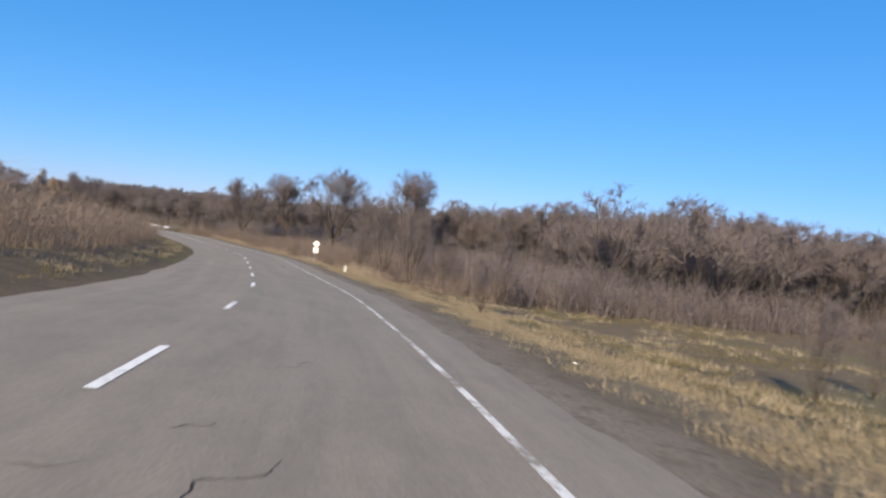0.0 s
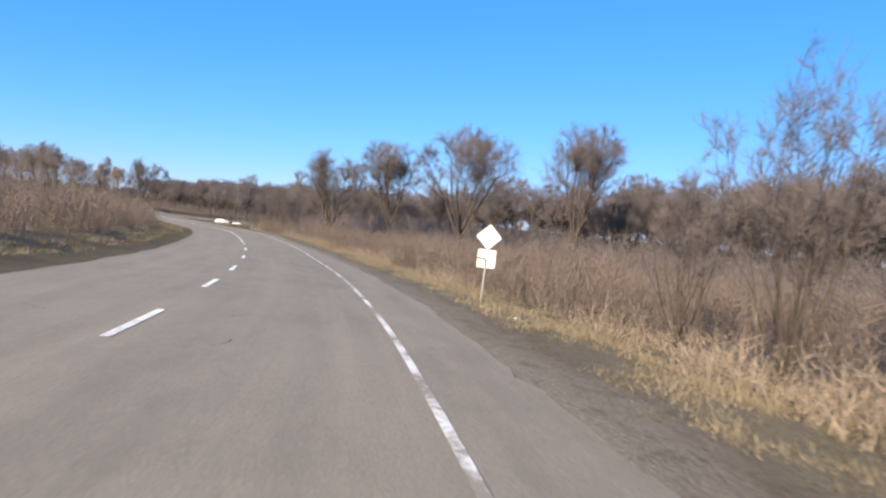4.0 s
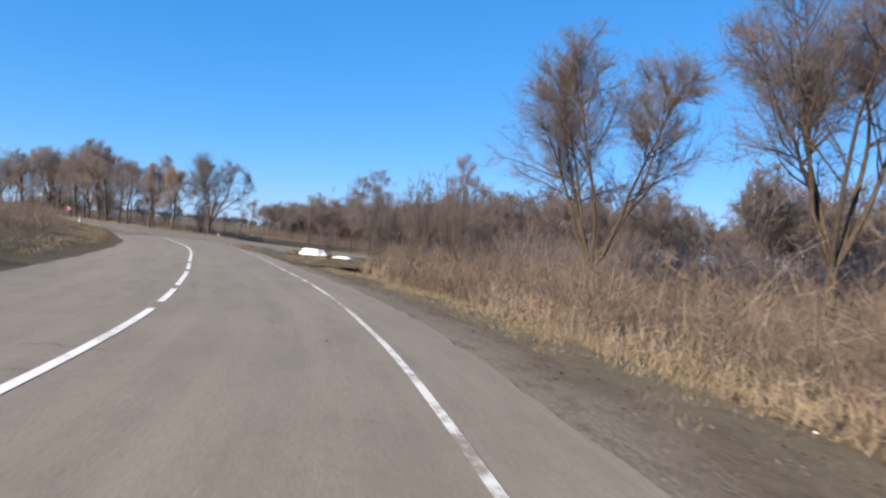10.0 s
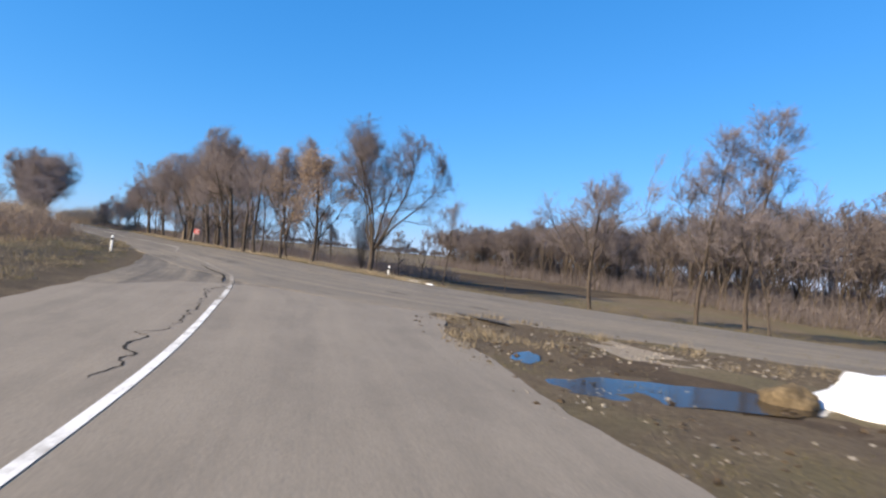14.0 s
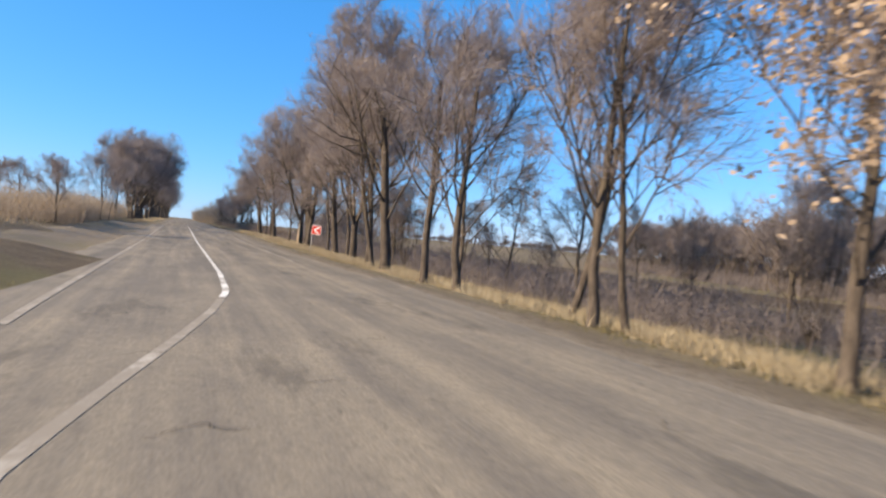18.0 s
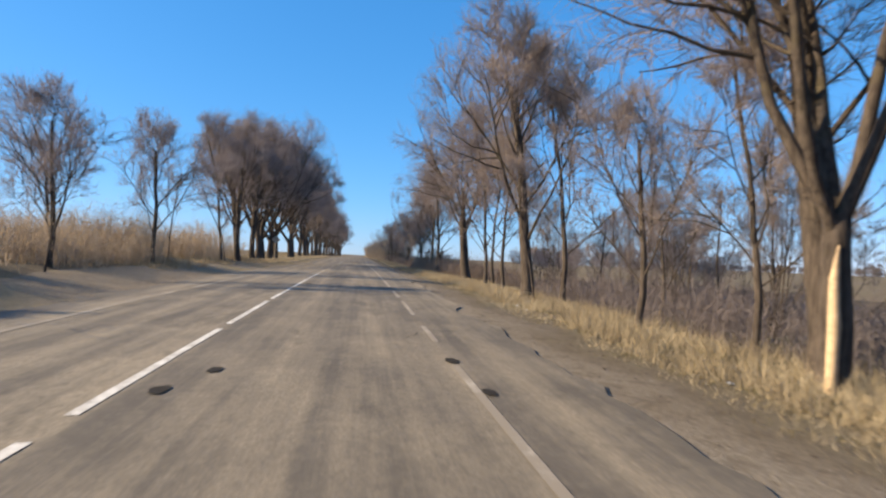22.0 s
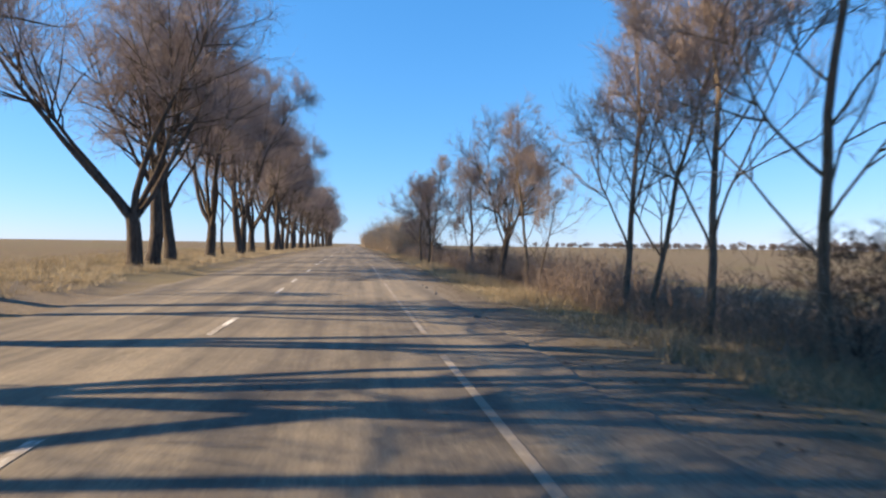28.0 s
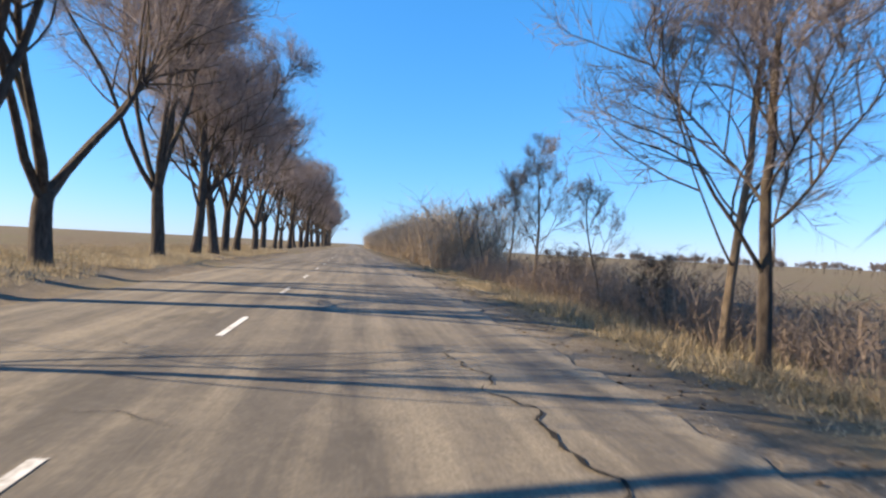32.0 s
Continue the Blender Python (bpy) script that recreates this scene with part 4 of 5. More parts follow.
# ---------------------------------------------------------------- woods, thickets and grass
def woods(name, label, spots, seed, material, lo, hi, twig_scale=1.6):
    """A far stand of bare trees as one mesh: trunks and twigs of a light tree, repeated with chance turns and sizes."""
    rng = np.random.default_rng(seed)
    kinds = [tree_meshes(seed * 10 + k, 10.0, 0.2, 4, sp, 0.0095 * twig_scale, (10, 7, 9), 0.0, 0.13, light=True) for k, sp in enumerate((0.5, 0.35, 0.65))]
    kinds = [((rounded_crown(w[0], 10.0, 0.58, 0.36, 0.44), w[1]), (rounded_crown(c[0], 10.0, 0.58, 0.36, 0.44), c[1]), e) for w, c, e in kinds]
    wood_v, wood_f, crown_v, crown_f, nw, nc = [], [], [], [], 0, 0
    for x, y in spots:
        wood, crown, _ = kinds[rng.integers(3)]
        h, a = rng.uniform(lo, hi) / 10.0, rng.uniform(0, 6.28)
        m = np.array([[math.cos(a), -math.sin(a), 0], [math.sin(a), math.cos(a), 0], [0, 0, 1]]) * h
        at = np.array([x, y, on_ground(x, y)])
        wood_v.append(wood[0] @ m.T + at)
        wood_f.append(wood[1] + nw)
        crown_v.append(crown[0] @ m.T + at)
        crown_f.append(crown[1] + nc)
        nw, nc = nw + len(wood[0]), nc + len(crown[0])
    ob = empty(name, label, "woods", kind="stuff")
    tagged(mesh_ob("trunks", np.concatenate(wood_v), np.concatenate(wood_f), BARK, ob), kind="stuff")
    tagged(mesh_ob("twigs", np.concatenate(crown_v), np.concatenate(crown_f), material, ob), kind="stuff")
    return ob


def along_line(points, count, depth, seed):
    rng = np.random.default_rng(seed)
    p = np.array(points, float)
    far = np.r_[0, np.cumsum(np.linalg.norm(np.diff(p, axis=0), axis=1))]
    t = rng.uniform(0, far[-1], count)
    out = np.stack([np.interp(t, far, p[:, k]) for k in (0, 1)], 1)
    way = np.stack([np.interp(t, far, np.gradient(p[:, k])) for k in (0, 1)], 1)
    way /= np.linalg.norm(way, axis=1)[:, None]
    return out + np.stack([way[:, 1], -way[:, 0]], 1) * depth * rng.uniform(0, 1, count)[:, None]


woods("woodland", "belt of bare brown woodland beside the meadow", along_line([(15, 31), (25, 33), (36, 39), (52, 46), (80, 50)], 110, -20, 8), 8, TWIG_WOOD_SHADED, 6.6, 9.8, 1.7)
woods("woodland", "belt of bare brown woodland across the meadow", along_line([(62, 52), (34, 60), (20, 86), (4, 114), (-26, 140)], 200, 16, 3), 3, TWIG_WOOD_SHADED, 9.0, 13.0, 1.8)
woods("woodland", "belt of bare brown woodland beyond the field", along_line([(-28, 136), (-58, 152), (-80, 172), (-96, 188), (-140, 217), (-200, 262)], 330, 22, 7), 7, TWIG_WOOD_SHADED, 7.5, 12.0, 1.7)
woods("far_woodland", "distant bare woodland on the horizon", along_line([(160, 60), (70, 180), (-40, 240), (-130, 280), (-230, 350)], 260, 60, 4), 4, TWIG_WOOD_SHADED, 11, 16, 3.6)
woods("scrub", "low belt of bare grey-brown scrub beside the old highway", along_line([(-174.1, 171.2), (-194.6, 177.1), (-218.5, 185.4)], 70, 8, 9), 9, TWIG, 2.6, 4.4, 1.2)
woods("far_woodland", "low hazy line of bare woods at the far side of the fields", [hw_at(a, c)[:2] for a, c in zip(np.random.default_rng(61).uniform(120, 900, 240), np.random.default_rng(62).uniform(240, 420, 240))], 10, TWIG_WOOD_SHADED, 6, 10, 5.0)
woods("left_woodland", "bare brown woodland beyond the inner side of the bend", along_line([(-26, 10), (-40, 40), (-56, 62), (-78, 80), (-104, 96)], 90, -22, 6), 6, TWIG_WARM, 6.0, 8.5)


def thicket(name, label, xy, seed, lo, hi, stems, material, radius=0.006, clump=0.35):
    """Bare shrubs as one mesh: each spot sends up a fan of thin stems with side twigs."""
    rng = np.random.default_rng(seed)
    xy = np.asarray(xy, float)
    z = ground_z(xy[:, 0], xy[:, 1])
    n = len(xy) * stems
    base = np.repeat(np.c_[xy, z], stems, 0) + np.c_[rng.normal(0, clump, (n, 2)), np.full(n, -0.1)]
    clumps = np.array([0.85 + 0.45 * noise.noise((x * 0.22, y * 0.22, seed)) for x, y in xy])
    h = np.repeat(rng.uniform(lo, hi, len(xy)) * clumps, stems) * rng.uniform(0.45, 1.05, n)
    lean = rng.normal(0, 0.26, (n, 2)) * h[:, None]
    mid = base + np.c_[lean * 0.4, h * 0.5]
    tip = base + np.c_[lean, h]
    s, e, r = [base, mid], [mid + (mid - base) * 0.1, tip], [np.full(n, radius * 1.8), np.full(n, radius * 1.3)]
    for _ in range(11):
        f = rng.uniform(0.15, 0.98, n)[:, None]
        p = base + (tip - base) * f + np.c_[lean * -0.1, np.zeros(n)] * f * (1 - f)
        w = np.c_[rng.normal(0, 0.6, (n, 2)), rng.uniform(0.2, 1.0, n)] * (h * rng.uniform(0.12, 0.4, n))[:, None]
        s.append(p)
        e.append(p + w)
        r.append(np.full(n, radius * 0.85))
    v, f = slivers(np.concatenate(s), np.concatenate(e), np.concatenate(r), rng)
    return tagged(mesh_ob(name, v, f, material), label, "shrubs", kind="stuff")


def strip_spots(where, a0, a1, c0, c1, count, seed, gap=0.0):
    rng = np.random.default_rng(seed)
    a, c = rng.uniform(a0, a1, count * 2), rng.uniform(c0, c1, count * 2)
    p = where(a, c)
    if gap:
        keep = [noise.noise((x * 0.16, y * 0.16, seed)) > gap for x, y, _ in p]
        p = p[keep]
    return p[:count, :2]


thicket("thicket", "dense bare tan shrubs along the road verge", strip_spots(bend_at, 44, 110, 9.2, 30, 1900, 21), 21, 1.7, 3.3, 7, SHRUB, 0.008)
thicket("thicket", "bare brown scrub at the foot of the bank", strip_spots(bend_at, 22, 46, 10.5, 30, 380, 22), 22, 1.2, 2.7, 7, SHRUB, 0.008)
thicket("thicket", "bare tan scrub on the bank inside the bend", strip_spots(bend_at, 4, 112, -26, -7.4, 1900, 23), 23, 1.9, 3.6, 7, SHRUB, 0.009)
thicket("thicket", "dense brown scrub at the edge of the meadow", along_line([(-1, 43), (4, 35), (10, 27), (16, 27), (26, 30), (36, 36), (60, 46)], 1100, -14, 43), 43, 2.4, 4.6, 7, TWIG_WOOD_SHADED, 0.012, 0.5)
thicket("thicket", "brown scrub in front of the woodland", along_line([(60, 46), (32, 58), (18, 86), (2, 114), (-28, 138)], 700, 16, 24), 24, 3.0, 6.0, 7, TWIG_WOOD_SHADED, 0.02, 0.5)
thicket("thicket", "dark brown scrub beyond the field", along_line([(-28, 136), (-58, 150), (-80, 170), (-96, 186), (-140, 215), (-200, 260)], 1300, 12, 44), 44, 1.4, 3.4, 7, TWIG_WOOD_SHADED, 0.013, 0.6)
thicket("thicket", "dense brown scrub behind the big elms", along_line([(16, 78), (-4, 100), (-22, 114), (-44, 126), (-62, 134)], 1100, 16, 41), 41, 2.8, 6.0, 7, TWIG_WOOD_SHADED, 0.015, 0.5)
thicket("thicket", "tall brown scrub deep in the woodland", along_line([(66, 60), (40, 72), (28, 92), (10, 122), (-24, 148), (-52, 164), (-76, 184), (-92, 200), (-138, 230), (-200, 276)], 1100, 14, 47), 47, 4.5, 7.5, 7, TWIG_WOOD_SHADED, 0.035, 0.7)
thicket("thicket", "brown scrub at the foot of the far woodland", along_line([(150, 50), (66, 172), (-45, 232), (-132, 272), (-230, 345)], 600, 30, 42), 42, 3.0, 6.0, 8, TWIG_WOOD_SHADED, 0.035, 0.9)
thicket("thicket", "dense brown scrub behind the tan shrubs", strip_spots(bend_at, 40, 112, 28, 62, 1200, 45), 45, 2.2, 4.4, 7, TWIG_WOOD_SHADED, 0.012, 0.6)
thicket("thicket", "low bare bushes on the bank of the corner", strip_spots(bend_at, 112, 182, -26, -7.8, 1500, 46, -0.25), 46, 0.8, 2.4, 7, SHRUB, 0.008)
thicket("thicket", "low bare bushes on the corner bank", strip_spots(hw_at, -40, 30, -30, -9.0, 900, 25, -0.2), 25, 1.4, 2.9, 7, TAN, 0.008)
thicket("thicket", "dense tan bushes along the verge", strip_spots(hw_at, -8, 54, -14.5, -8.4, 1000, 29, -0.3), 29, 1.9, 3.0, 7, TAN, 0.008)
thicket("thicket", "bare undergrowth below the roadside trees", strip_spots(hw_at, -46, 34, 11, 24, 1700, 26, -0.2), 26, 0.8, 2.3, 7, TWIG_WOOD_SHADED, 0.007)
thicket("thicket", "reddish bare bushes below the roadside trees", strip_spots(hw_at, 36, 152, 9.0, 15, 2200, 27, -0.3), 27, 1.1, 2.3, 7, SHRUB, 0.008)
thicket("thicket", "dense bare tan hedge along the far road", strip_spots(hw_at, 146, 430, 8.6, 14, 2000, 28), 28, 5.6, 7.8, 7, TAN, 0.022, 0.7)
thicket("thicket", "bare tan shrubs thinning out before the junction", strip_spots(bend_at, 108, 124, 9.4, 20, 420, 48), 48, 1.5, 3.0, 8, SHRUB, 0.007)
thicket("thicket", "low dry brambles along the front of the scrub", strip_spots(bend_at, 26, 122, 8.2, 10.2, 420, 49, -0.05), 49, 0.5, 1.3, 8, TAN, 0.006)


def grass(name, label, xyz, seed, lo, hi, blades, material, spread=0.14, width=0.006):
    rng = np.random.default_rng(seed)
    xyz = np.asarray(xyz, float)
    n = len(xyz) * blades
    base = np.repeat(xyz, blades, 0) + np.c_[rng.normal(0, spread, (n, 2)), np.full(n, -0.03)]
    h = np.repeat(rng.uniform(lo, hi, len(xyz)), blades) * rng.uniform(0.5, 1.1, n)
    tip = base + np.c_[rng.normal(0, 0.38, (n, 2)) * h[:, None], h]
    v, f = slivers(base, tip, width * 1.2, rng)
    return tagged(mesh_ob(name, v, f, material), label, "grass", kind="stuff")


def verge_spots(where, a0, a1, c0, c1, count, seed, gap, sag):
    rng = np.random.default_rng(seed)
    a, c = rng.uniform(a0, a1, count * 3), rng.uniform(c0, c1, count * 3)
    p = where(a, c)
    p = p[[noise.noise((x * 0.35, y * 0.35, seed)) > gap for x, y, _ in p]][:count]
    p[:, 2] = ground_z(p[:, 0], p[:, 1]) + sag
    return p


grass("dry_grass", "tufts of tall straw-coloured dry grass on the verge", verge_spots(hw_at, -62, 140, 6.8, 11.5, 4200, 31, -0.12, 0.0), 31, 0.2, 0.55, 16, REED)
grass("dry_grass", "pale dry grass at the foot of the avenue", verge_spots(hw_at, 24, 170, -12, -6.4, 3000, 32, -0.2, 0.0), 32, 0.15, 0.45, 16, REED)
grass("dry_grass", "dry grass on the verge of the bend", verge_spots(bend_at, -16, 125, 5.9, 15, 5200, 33, -0.12, 0.0), 33, 0.05, 0.24, 12, REED)
grass("short_grass", "short greenish brown grass on the verge", verge_spots(bend_at, -16, 126, 5.6, 14, 3600, 34, -0.15, 0.0), 34, 0.04, 0.12, 12, GRASS)
grass("dry_grass", "pale straw grass in clumps along the verge of the bend", verge_spots(bend_at, -16, 122, 7.2, 11.5, 2600, 51, 0.0, 0.0), 51, 0.08, 0.32, 14, REED)
grass("dry_grass", "thin trodden straw grass beside the gravel", verge_spots(bend_at, -16, 70, 6.0, 8.6, 4200, 57, -0.1, 0.02), 57, 0.04, 0.15, 10, REED)
grass("short_grass", "short green grass of the meadow", verge_spots(bend_at, -20, 34, 11, 34, 5200, 52, -0.3, 0.0), 52, 0.05, 0.13, 14, GRASS, 0.3, 0.009)
grass("dry_grass", "straw-coloured tufts in the meadow", verge_spots(bend_at, -16, 34, 10, 30, 900, 53, 0.05, 0.0), 53, 0.12, 0.4, 14, STRAW)
grass("short_grass", "short olive grass on the shoulder of the straight road", verge_spots(hw_at, -62, 130, 5.8, 10, 4200, 54, -0.12, 0.0), 54, 0.04, 0.12, 12, GRASS)
grass("dry_grass", "short bleached grass on the shoulder of the straight road", verge_spots(hw_at, -40, 130, 6.3, 9.5, 3000, 55, -0.05, 0.0), 55, 0.05, 0.18, 12, STRAW)
grass("dry_grass", "bleached grass in front of the avenue", verge_spots(hw_at, 50, 170, -9.5, -5.8, 2600, 56, -0.12, 0.05), 56, 0.08, 0.3, 14, STRAW)
grass("short_grass", "short brown grass of the meadow", verge_spots(hw_at, -100, -30, 6.0, 26, 2600, 35, -0.2, 0.0), 35, 0.06, 0.2, 10, GRASS)
grass("dry_grass", "dry grass on the bank inside the bend", verge_spots(bend_at, 0, 185, -11, -4.8, 3000, 36, -0.12, 0.1), 36, 0.08, 0.3, 12, REED)
grass("short_grass", "short greenish grass on the bank inside the bend", verge_spots(bend_at, -10, 185, -9.5, -4.6, 2600, 37, -0.2, 0.1), 37, 0.04, 0.14, 12, GRASS)
grass("dry_grass", "bleached straw grass along the foot of the roadside trees", verge_spots(hw_at, -64, 44, 7.2, 10.2, 3200, 38, -0.3, 0.02), 38, 0.14, 0.42, 16, STRAW)


# ---------------------------------------------------------------- road furniture
def at_ground(x, y, turn=0.0, sink=0.0, z=None):
    return Matrix.Translation((x, y, (on_ground(x, y) if z is None else z) - sink)) @ Matrix.Rotation(radians(turn), 4, "Z")


def plate_bm(points, thick):
    """A flat plate from an outline in x and z, thick along y."""
    bm = bmesh.new()
    f = bm.faces.new([bm.verts.new((x, 0, z)) for x, z in points])
    bmesh.ops.translate(bm, vec=(0, -thick, 0), verts=[v for e in bmesh.ops.extrude_face_region(bm, geom=[f])["geom"] if isinstance(e, bmesh.types.BMVert) for v in [e]])
    bmesh.ops.recalc_face_normals(bm, faces=bm.faces)
    return bm


def moved(bm, m):
    bmesh.ops.transform(bm, matrix=m, verts=bm.verts)
    return bm


def rounded(w, h, r, cx=0.0, cz=0.0):
    pts = []
    for sx, sz, a0 in ((1, 1, 0), (-1, 1, 90), (-1, -1, 180), (1, -1, 270)):
        for a in (0, 30, 60, 90):
            pts.append((cx + sx * (w / 2 - r) + r * math.cos(radians(a0 + a)), cz + sz * (h / 2 - r) + r * math.sin(radians(a0 + a))))
    return pts


# priority sign with the plate that shows the main road's bend
sign = empty("road_sign", "white diamond road sign over a square bend plate", "road sign", at_ground(-9.55, 45.15, 14) @ Matrix.Rotation(radians(1.5), 4, "Y"))
part("post", rod_bm(0.025, 0.025, 2.35, 10, (0, 0, -0.3)), STEEL, sign, "thin grey steel post", True)
diamond = part("diamond_plate", moved(plate_bm(rounded(0.52, 0.52, 0.04), 0.012), Matrix.Translation((0.0, -0.035, 1.88)) @ Matrix.Rotation(radians(45), 4, "Y")), SIGN_WHITE, sign)
part("face", moved(plate_bm(rounded(0.34, 0.34, 0.02), 0.004), Matrix.Translation((0.0, -0.048, 1.88)) @ Matrix.Rotation(radians(45), 4, "Y")), plain("pale_yellow", (0.80, 0.76, 0.62), 0.5, 0.4, 0.04), diamond, "sun-bleached pale yellow face")
square = part("bend_plate", moved(plate_bm(rounded(0.52, 0.52, 0.04), 0.012), Matrix.Translation((0.0, -0.035, 1.26))), SIGN_WHITE, sign)
part("bend_mark", moved(plate_bm([(-0.25, 0.02), (-0.06, 0.02), (0.0, -0.02), (0.02, -0.08), (0.02, -0.25), (-0.02, -0.25), (-0.02, -0.09), (-0.04, -0.04), (-0.08, -0.02), (-0.25, -0.02)], 0.004), Matrix.Translation((0.0, -0.048, 1.26))), SIGN_BLACK, square, "black bend line")

# chevron board
chev = empty("chevron_sign", "red and white chevron board on a leaning post", "road sign", at_ground(*hw_at(-10.3, 7.7)[:2], 50) @ Matrix.Rotation(radians(3.0), 4, "Y"))
part("post", rod_bm(0.028, 0.028, 2.15, 10, (-0.18, 0, -0.3)), STEEL, chev, "thin grey steel post", True)
board = part("board", moved(plate_bm(rounded(0.68, 0.66, 0.03), 0.02), Matrix.Translation((0.1, -0.032, 1.62)) @ Matrix.Rotation(radians(4), 4, "Y")), SIGN_WHITE, chev)
inner = Matrix.Translation((0.1, -0.053, 1.62)) @ Matrix.Rotation(radians(4), 4, "Y")
part("field", moved(plate_bm(rounded(0.62, 0.60, 0.02), 0.004), inner), SIGN_RED, board, "bright red field")
part("chevron", moved(plate_bm([(0.12, 0.25), (-0.2, 0.0), (0.12, -0.25), (0.27, -0.25), (-0.02, 0.0), (0.27, 0.25)], 0.004), inner @ Matrix.Translation((0, -0.005, 0))), SIGN_WHITE, board, "white chevron pointing left")

# back of a diamond sign on the far shoulder
back = empty("road_sign", "grey back of a diamond road sign on a thin leaning post", "road sign", at_ground(*hw_at(62.9, -6.9)[:2], 255) @ Matrix.Rotation(radians(-2.5), 4, "Y"))
part("post", rod_bm(0.03, 0.03, 2.9, 10, (0, 0, -0.3)), plain("weathered_post", (0.42, 0.36, 0.29), 0.8, 0.2, 0.25, 9), back, "thin weathered post", True)
sheet = plain("weathered_sheet", (0.40, 0.35, 0.29), 0.6, 0.3, 0.3, 5)
plate = part("diamond_plate", moved(plate_bm(rounded(0.66, 0.66, 0.05), 0.014), Matrix.Translation((0.0, 0.045, 2.3)) @ Matrix.Rotation(radians(45), 4, "Y")), sheet, back, "dull weathered sheet metal")
part("bracket", box_bm(0.3, 0.02, 0.04, (0, 0.022, 2.3), 0.004), STEEL, plate)

# kilometre stone and guide posts
stone = empty("concrete_post", "weathered leaning concrete marker post on the verge", "marker post", at_ground(-3.97, 32.6, 20) @ Matrix.Rotation(radians(3), 4, "Y"))
part("shaft", box_bm(0.18, 0.16, 0.7, (0, 0, 0.13), 0.015), CONCRETE, stone)
part("cap", box_bm(0.17, 0.15, 0.05, (0, 0, 0.5), 0.012), CONCRETE, stone)
for x, y, turn, tilt in ((-99.4, 124.9, 40, 2), (-93.4, 138.8, 30, 5)):
    gp = empty("guide_post", "white plastic guide post with a black band", "guide post", at_ground(x, y, turn) @ Matrix.Rotation(radians(tilt), 4, "Y"), "guide posts")
    part("post", box_bm(0.12, 0.07, 0.95, (0, 0, 0.32), 0.02), SIGN_WHITE, gp)
    part("band", box_bm(0.126, 0.076, 0.16, (0, 0, 0.6), 0.02), SIGN_BLACK, gp, "black band")
pole = empty("utility_pole", "thin leaning wooden pole with a small plate", "pole", at_ground(-93.5, 117.0, 40) @ Matrix.Rotation(radians(5), 4, "Y"))
part("shaft", rod_bm(0.05, 0.035, 3.9, 9, (0, 0, -0.3)), bark("pole_wood", (0.12, 0.10, 0.08), (0.24, 0.2, 0.16)), pole, smooth=True)
part("plate", box_bm(0.3, 0.02, 0.22, (-0.14, -0.05, 2.35), 0.006), STEEL, pole, "small grey metal plate")


# ---------------------------------------------------------------- snow, water, stones
def mound(name, length, width, height, m, material, label, category, seed, group=""):
    """A low uneven heap."""
    bm = bmesh.new()
    bmesh.ops.create_icosphere(bm, subdivisions=4, radius=1)
    for v in bm.verts:
        k = 1 + 0.28 * noise.noise(v.co * 1.6 + Vector((seed, 0, 0))) + 0.1 * noise.noise(v.co * 5 + Vector((0, seed, 0)))
        v.co = Vector((v.co.x * length / 2 * k, v.co.y * width / 2 * k, max(v.co.z, -0.15) * height * k))
    me = bpy.data.meshes.new(name)
    for f in bm.faces:
        f.smooth = True
    bm.to_mesh(me)
    bm.free()
    me.materials.append(material)
    ob = new(name, me)
    ob.matrix_basis = m
    return tagged(ob, label, category, group)


mound("snowdrift", 2.3, 1.4, 0.55, at_ground(-67.2, 123.2, 25, 0.05), SNOW, "melting heap of white snow beside the side road", "snow", 2)
mound("snowdrift", 1.5, 0.6, 0.16, at_ground(-63.8, 122.6, 20, 0.0), SNOW, "flat remnant of white snow on dark soil", "snow", 5)
mound("snowdrift", 3.2, 0.7, 0.22, at_ground(-92.0, 139.3, 160, 0.02), SNOW, "long thin remnant of snow in the ditch", "snow", 9)
mound("snowdrift", 0.9, 0.4, 0.12, at_ground(-89.6, 138.5, 160, 0.0), SNOW, "small remnant of snow in the ditch", "snow", 12)
mound("straw_heap", 0.85, 0.6, 0.3, at_ground(-68.5, 122.3, 20), plain("old_straw", (0.13, 0.098, 0.06), 0.95, 0.1, 0.5, 9), "heap of brown straw beside the snow", "straw", 3)


def flat_blob(name, length, width, m, material, label, category, seed, lift=0.0, kind="", thick=0.0):
    """A flat patch with an uneven outline, laid on the ground."""
    bm = bmesh.new()
    ring = []
    n = 36
    for k in range(n):
        a = 2 * math.pi * k / n
        r = 1 + 0.35 * noise.noise((math.cos(a) * 1.3 + seed, math.sin(a) * 1.3, seed)) + 0.15 * noise.noise((math.cos(a) * 4, math.sin(a) * 4 + seed, 0))
        ring.append(bm.verts.new((math.cos(a) * length / 2 * r, math.sin(a) * width / 2 * r, lift)))
    f = bm.faces.new(ring)
    layer = bm.loops.layers.uv.new("UVMap")
    for loop in f.loops:
        loop[layer].uv = (loop.vert.co.x + 3.7 * seed, loop.vert.co.y)
    if thick:
        bmesh.ops.extrude_face_region(bm, geom=[f])
        for v in ring:
            v.co.z -= thick
    me = bpy.data.meshes.new(name)
    bm.to_mesh(me)
    bm.free()
    me.materials.append(material)
    ob = new(name, me)
    ob.matrix_basis = m
    return tagged(ob, label, category, kind=kind) if label else ob


BEND_TURN = radians(148)


def gore_pose(s, t, lift=0.0, turn=0.0):
    q = gore_at(np.array([s]), np.array([t]))[0]
    return Matrix.Translation((q[0], q[1], q[2] + lift)) @ Matrix.Rotation(turn, 4, "Z")


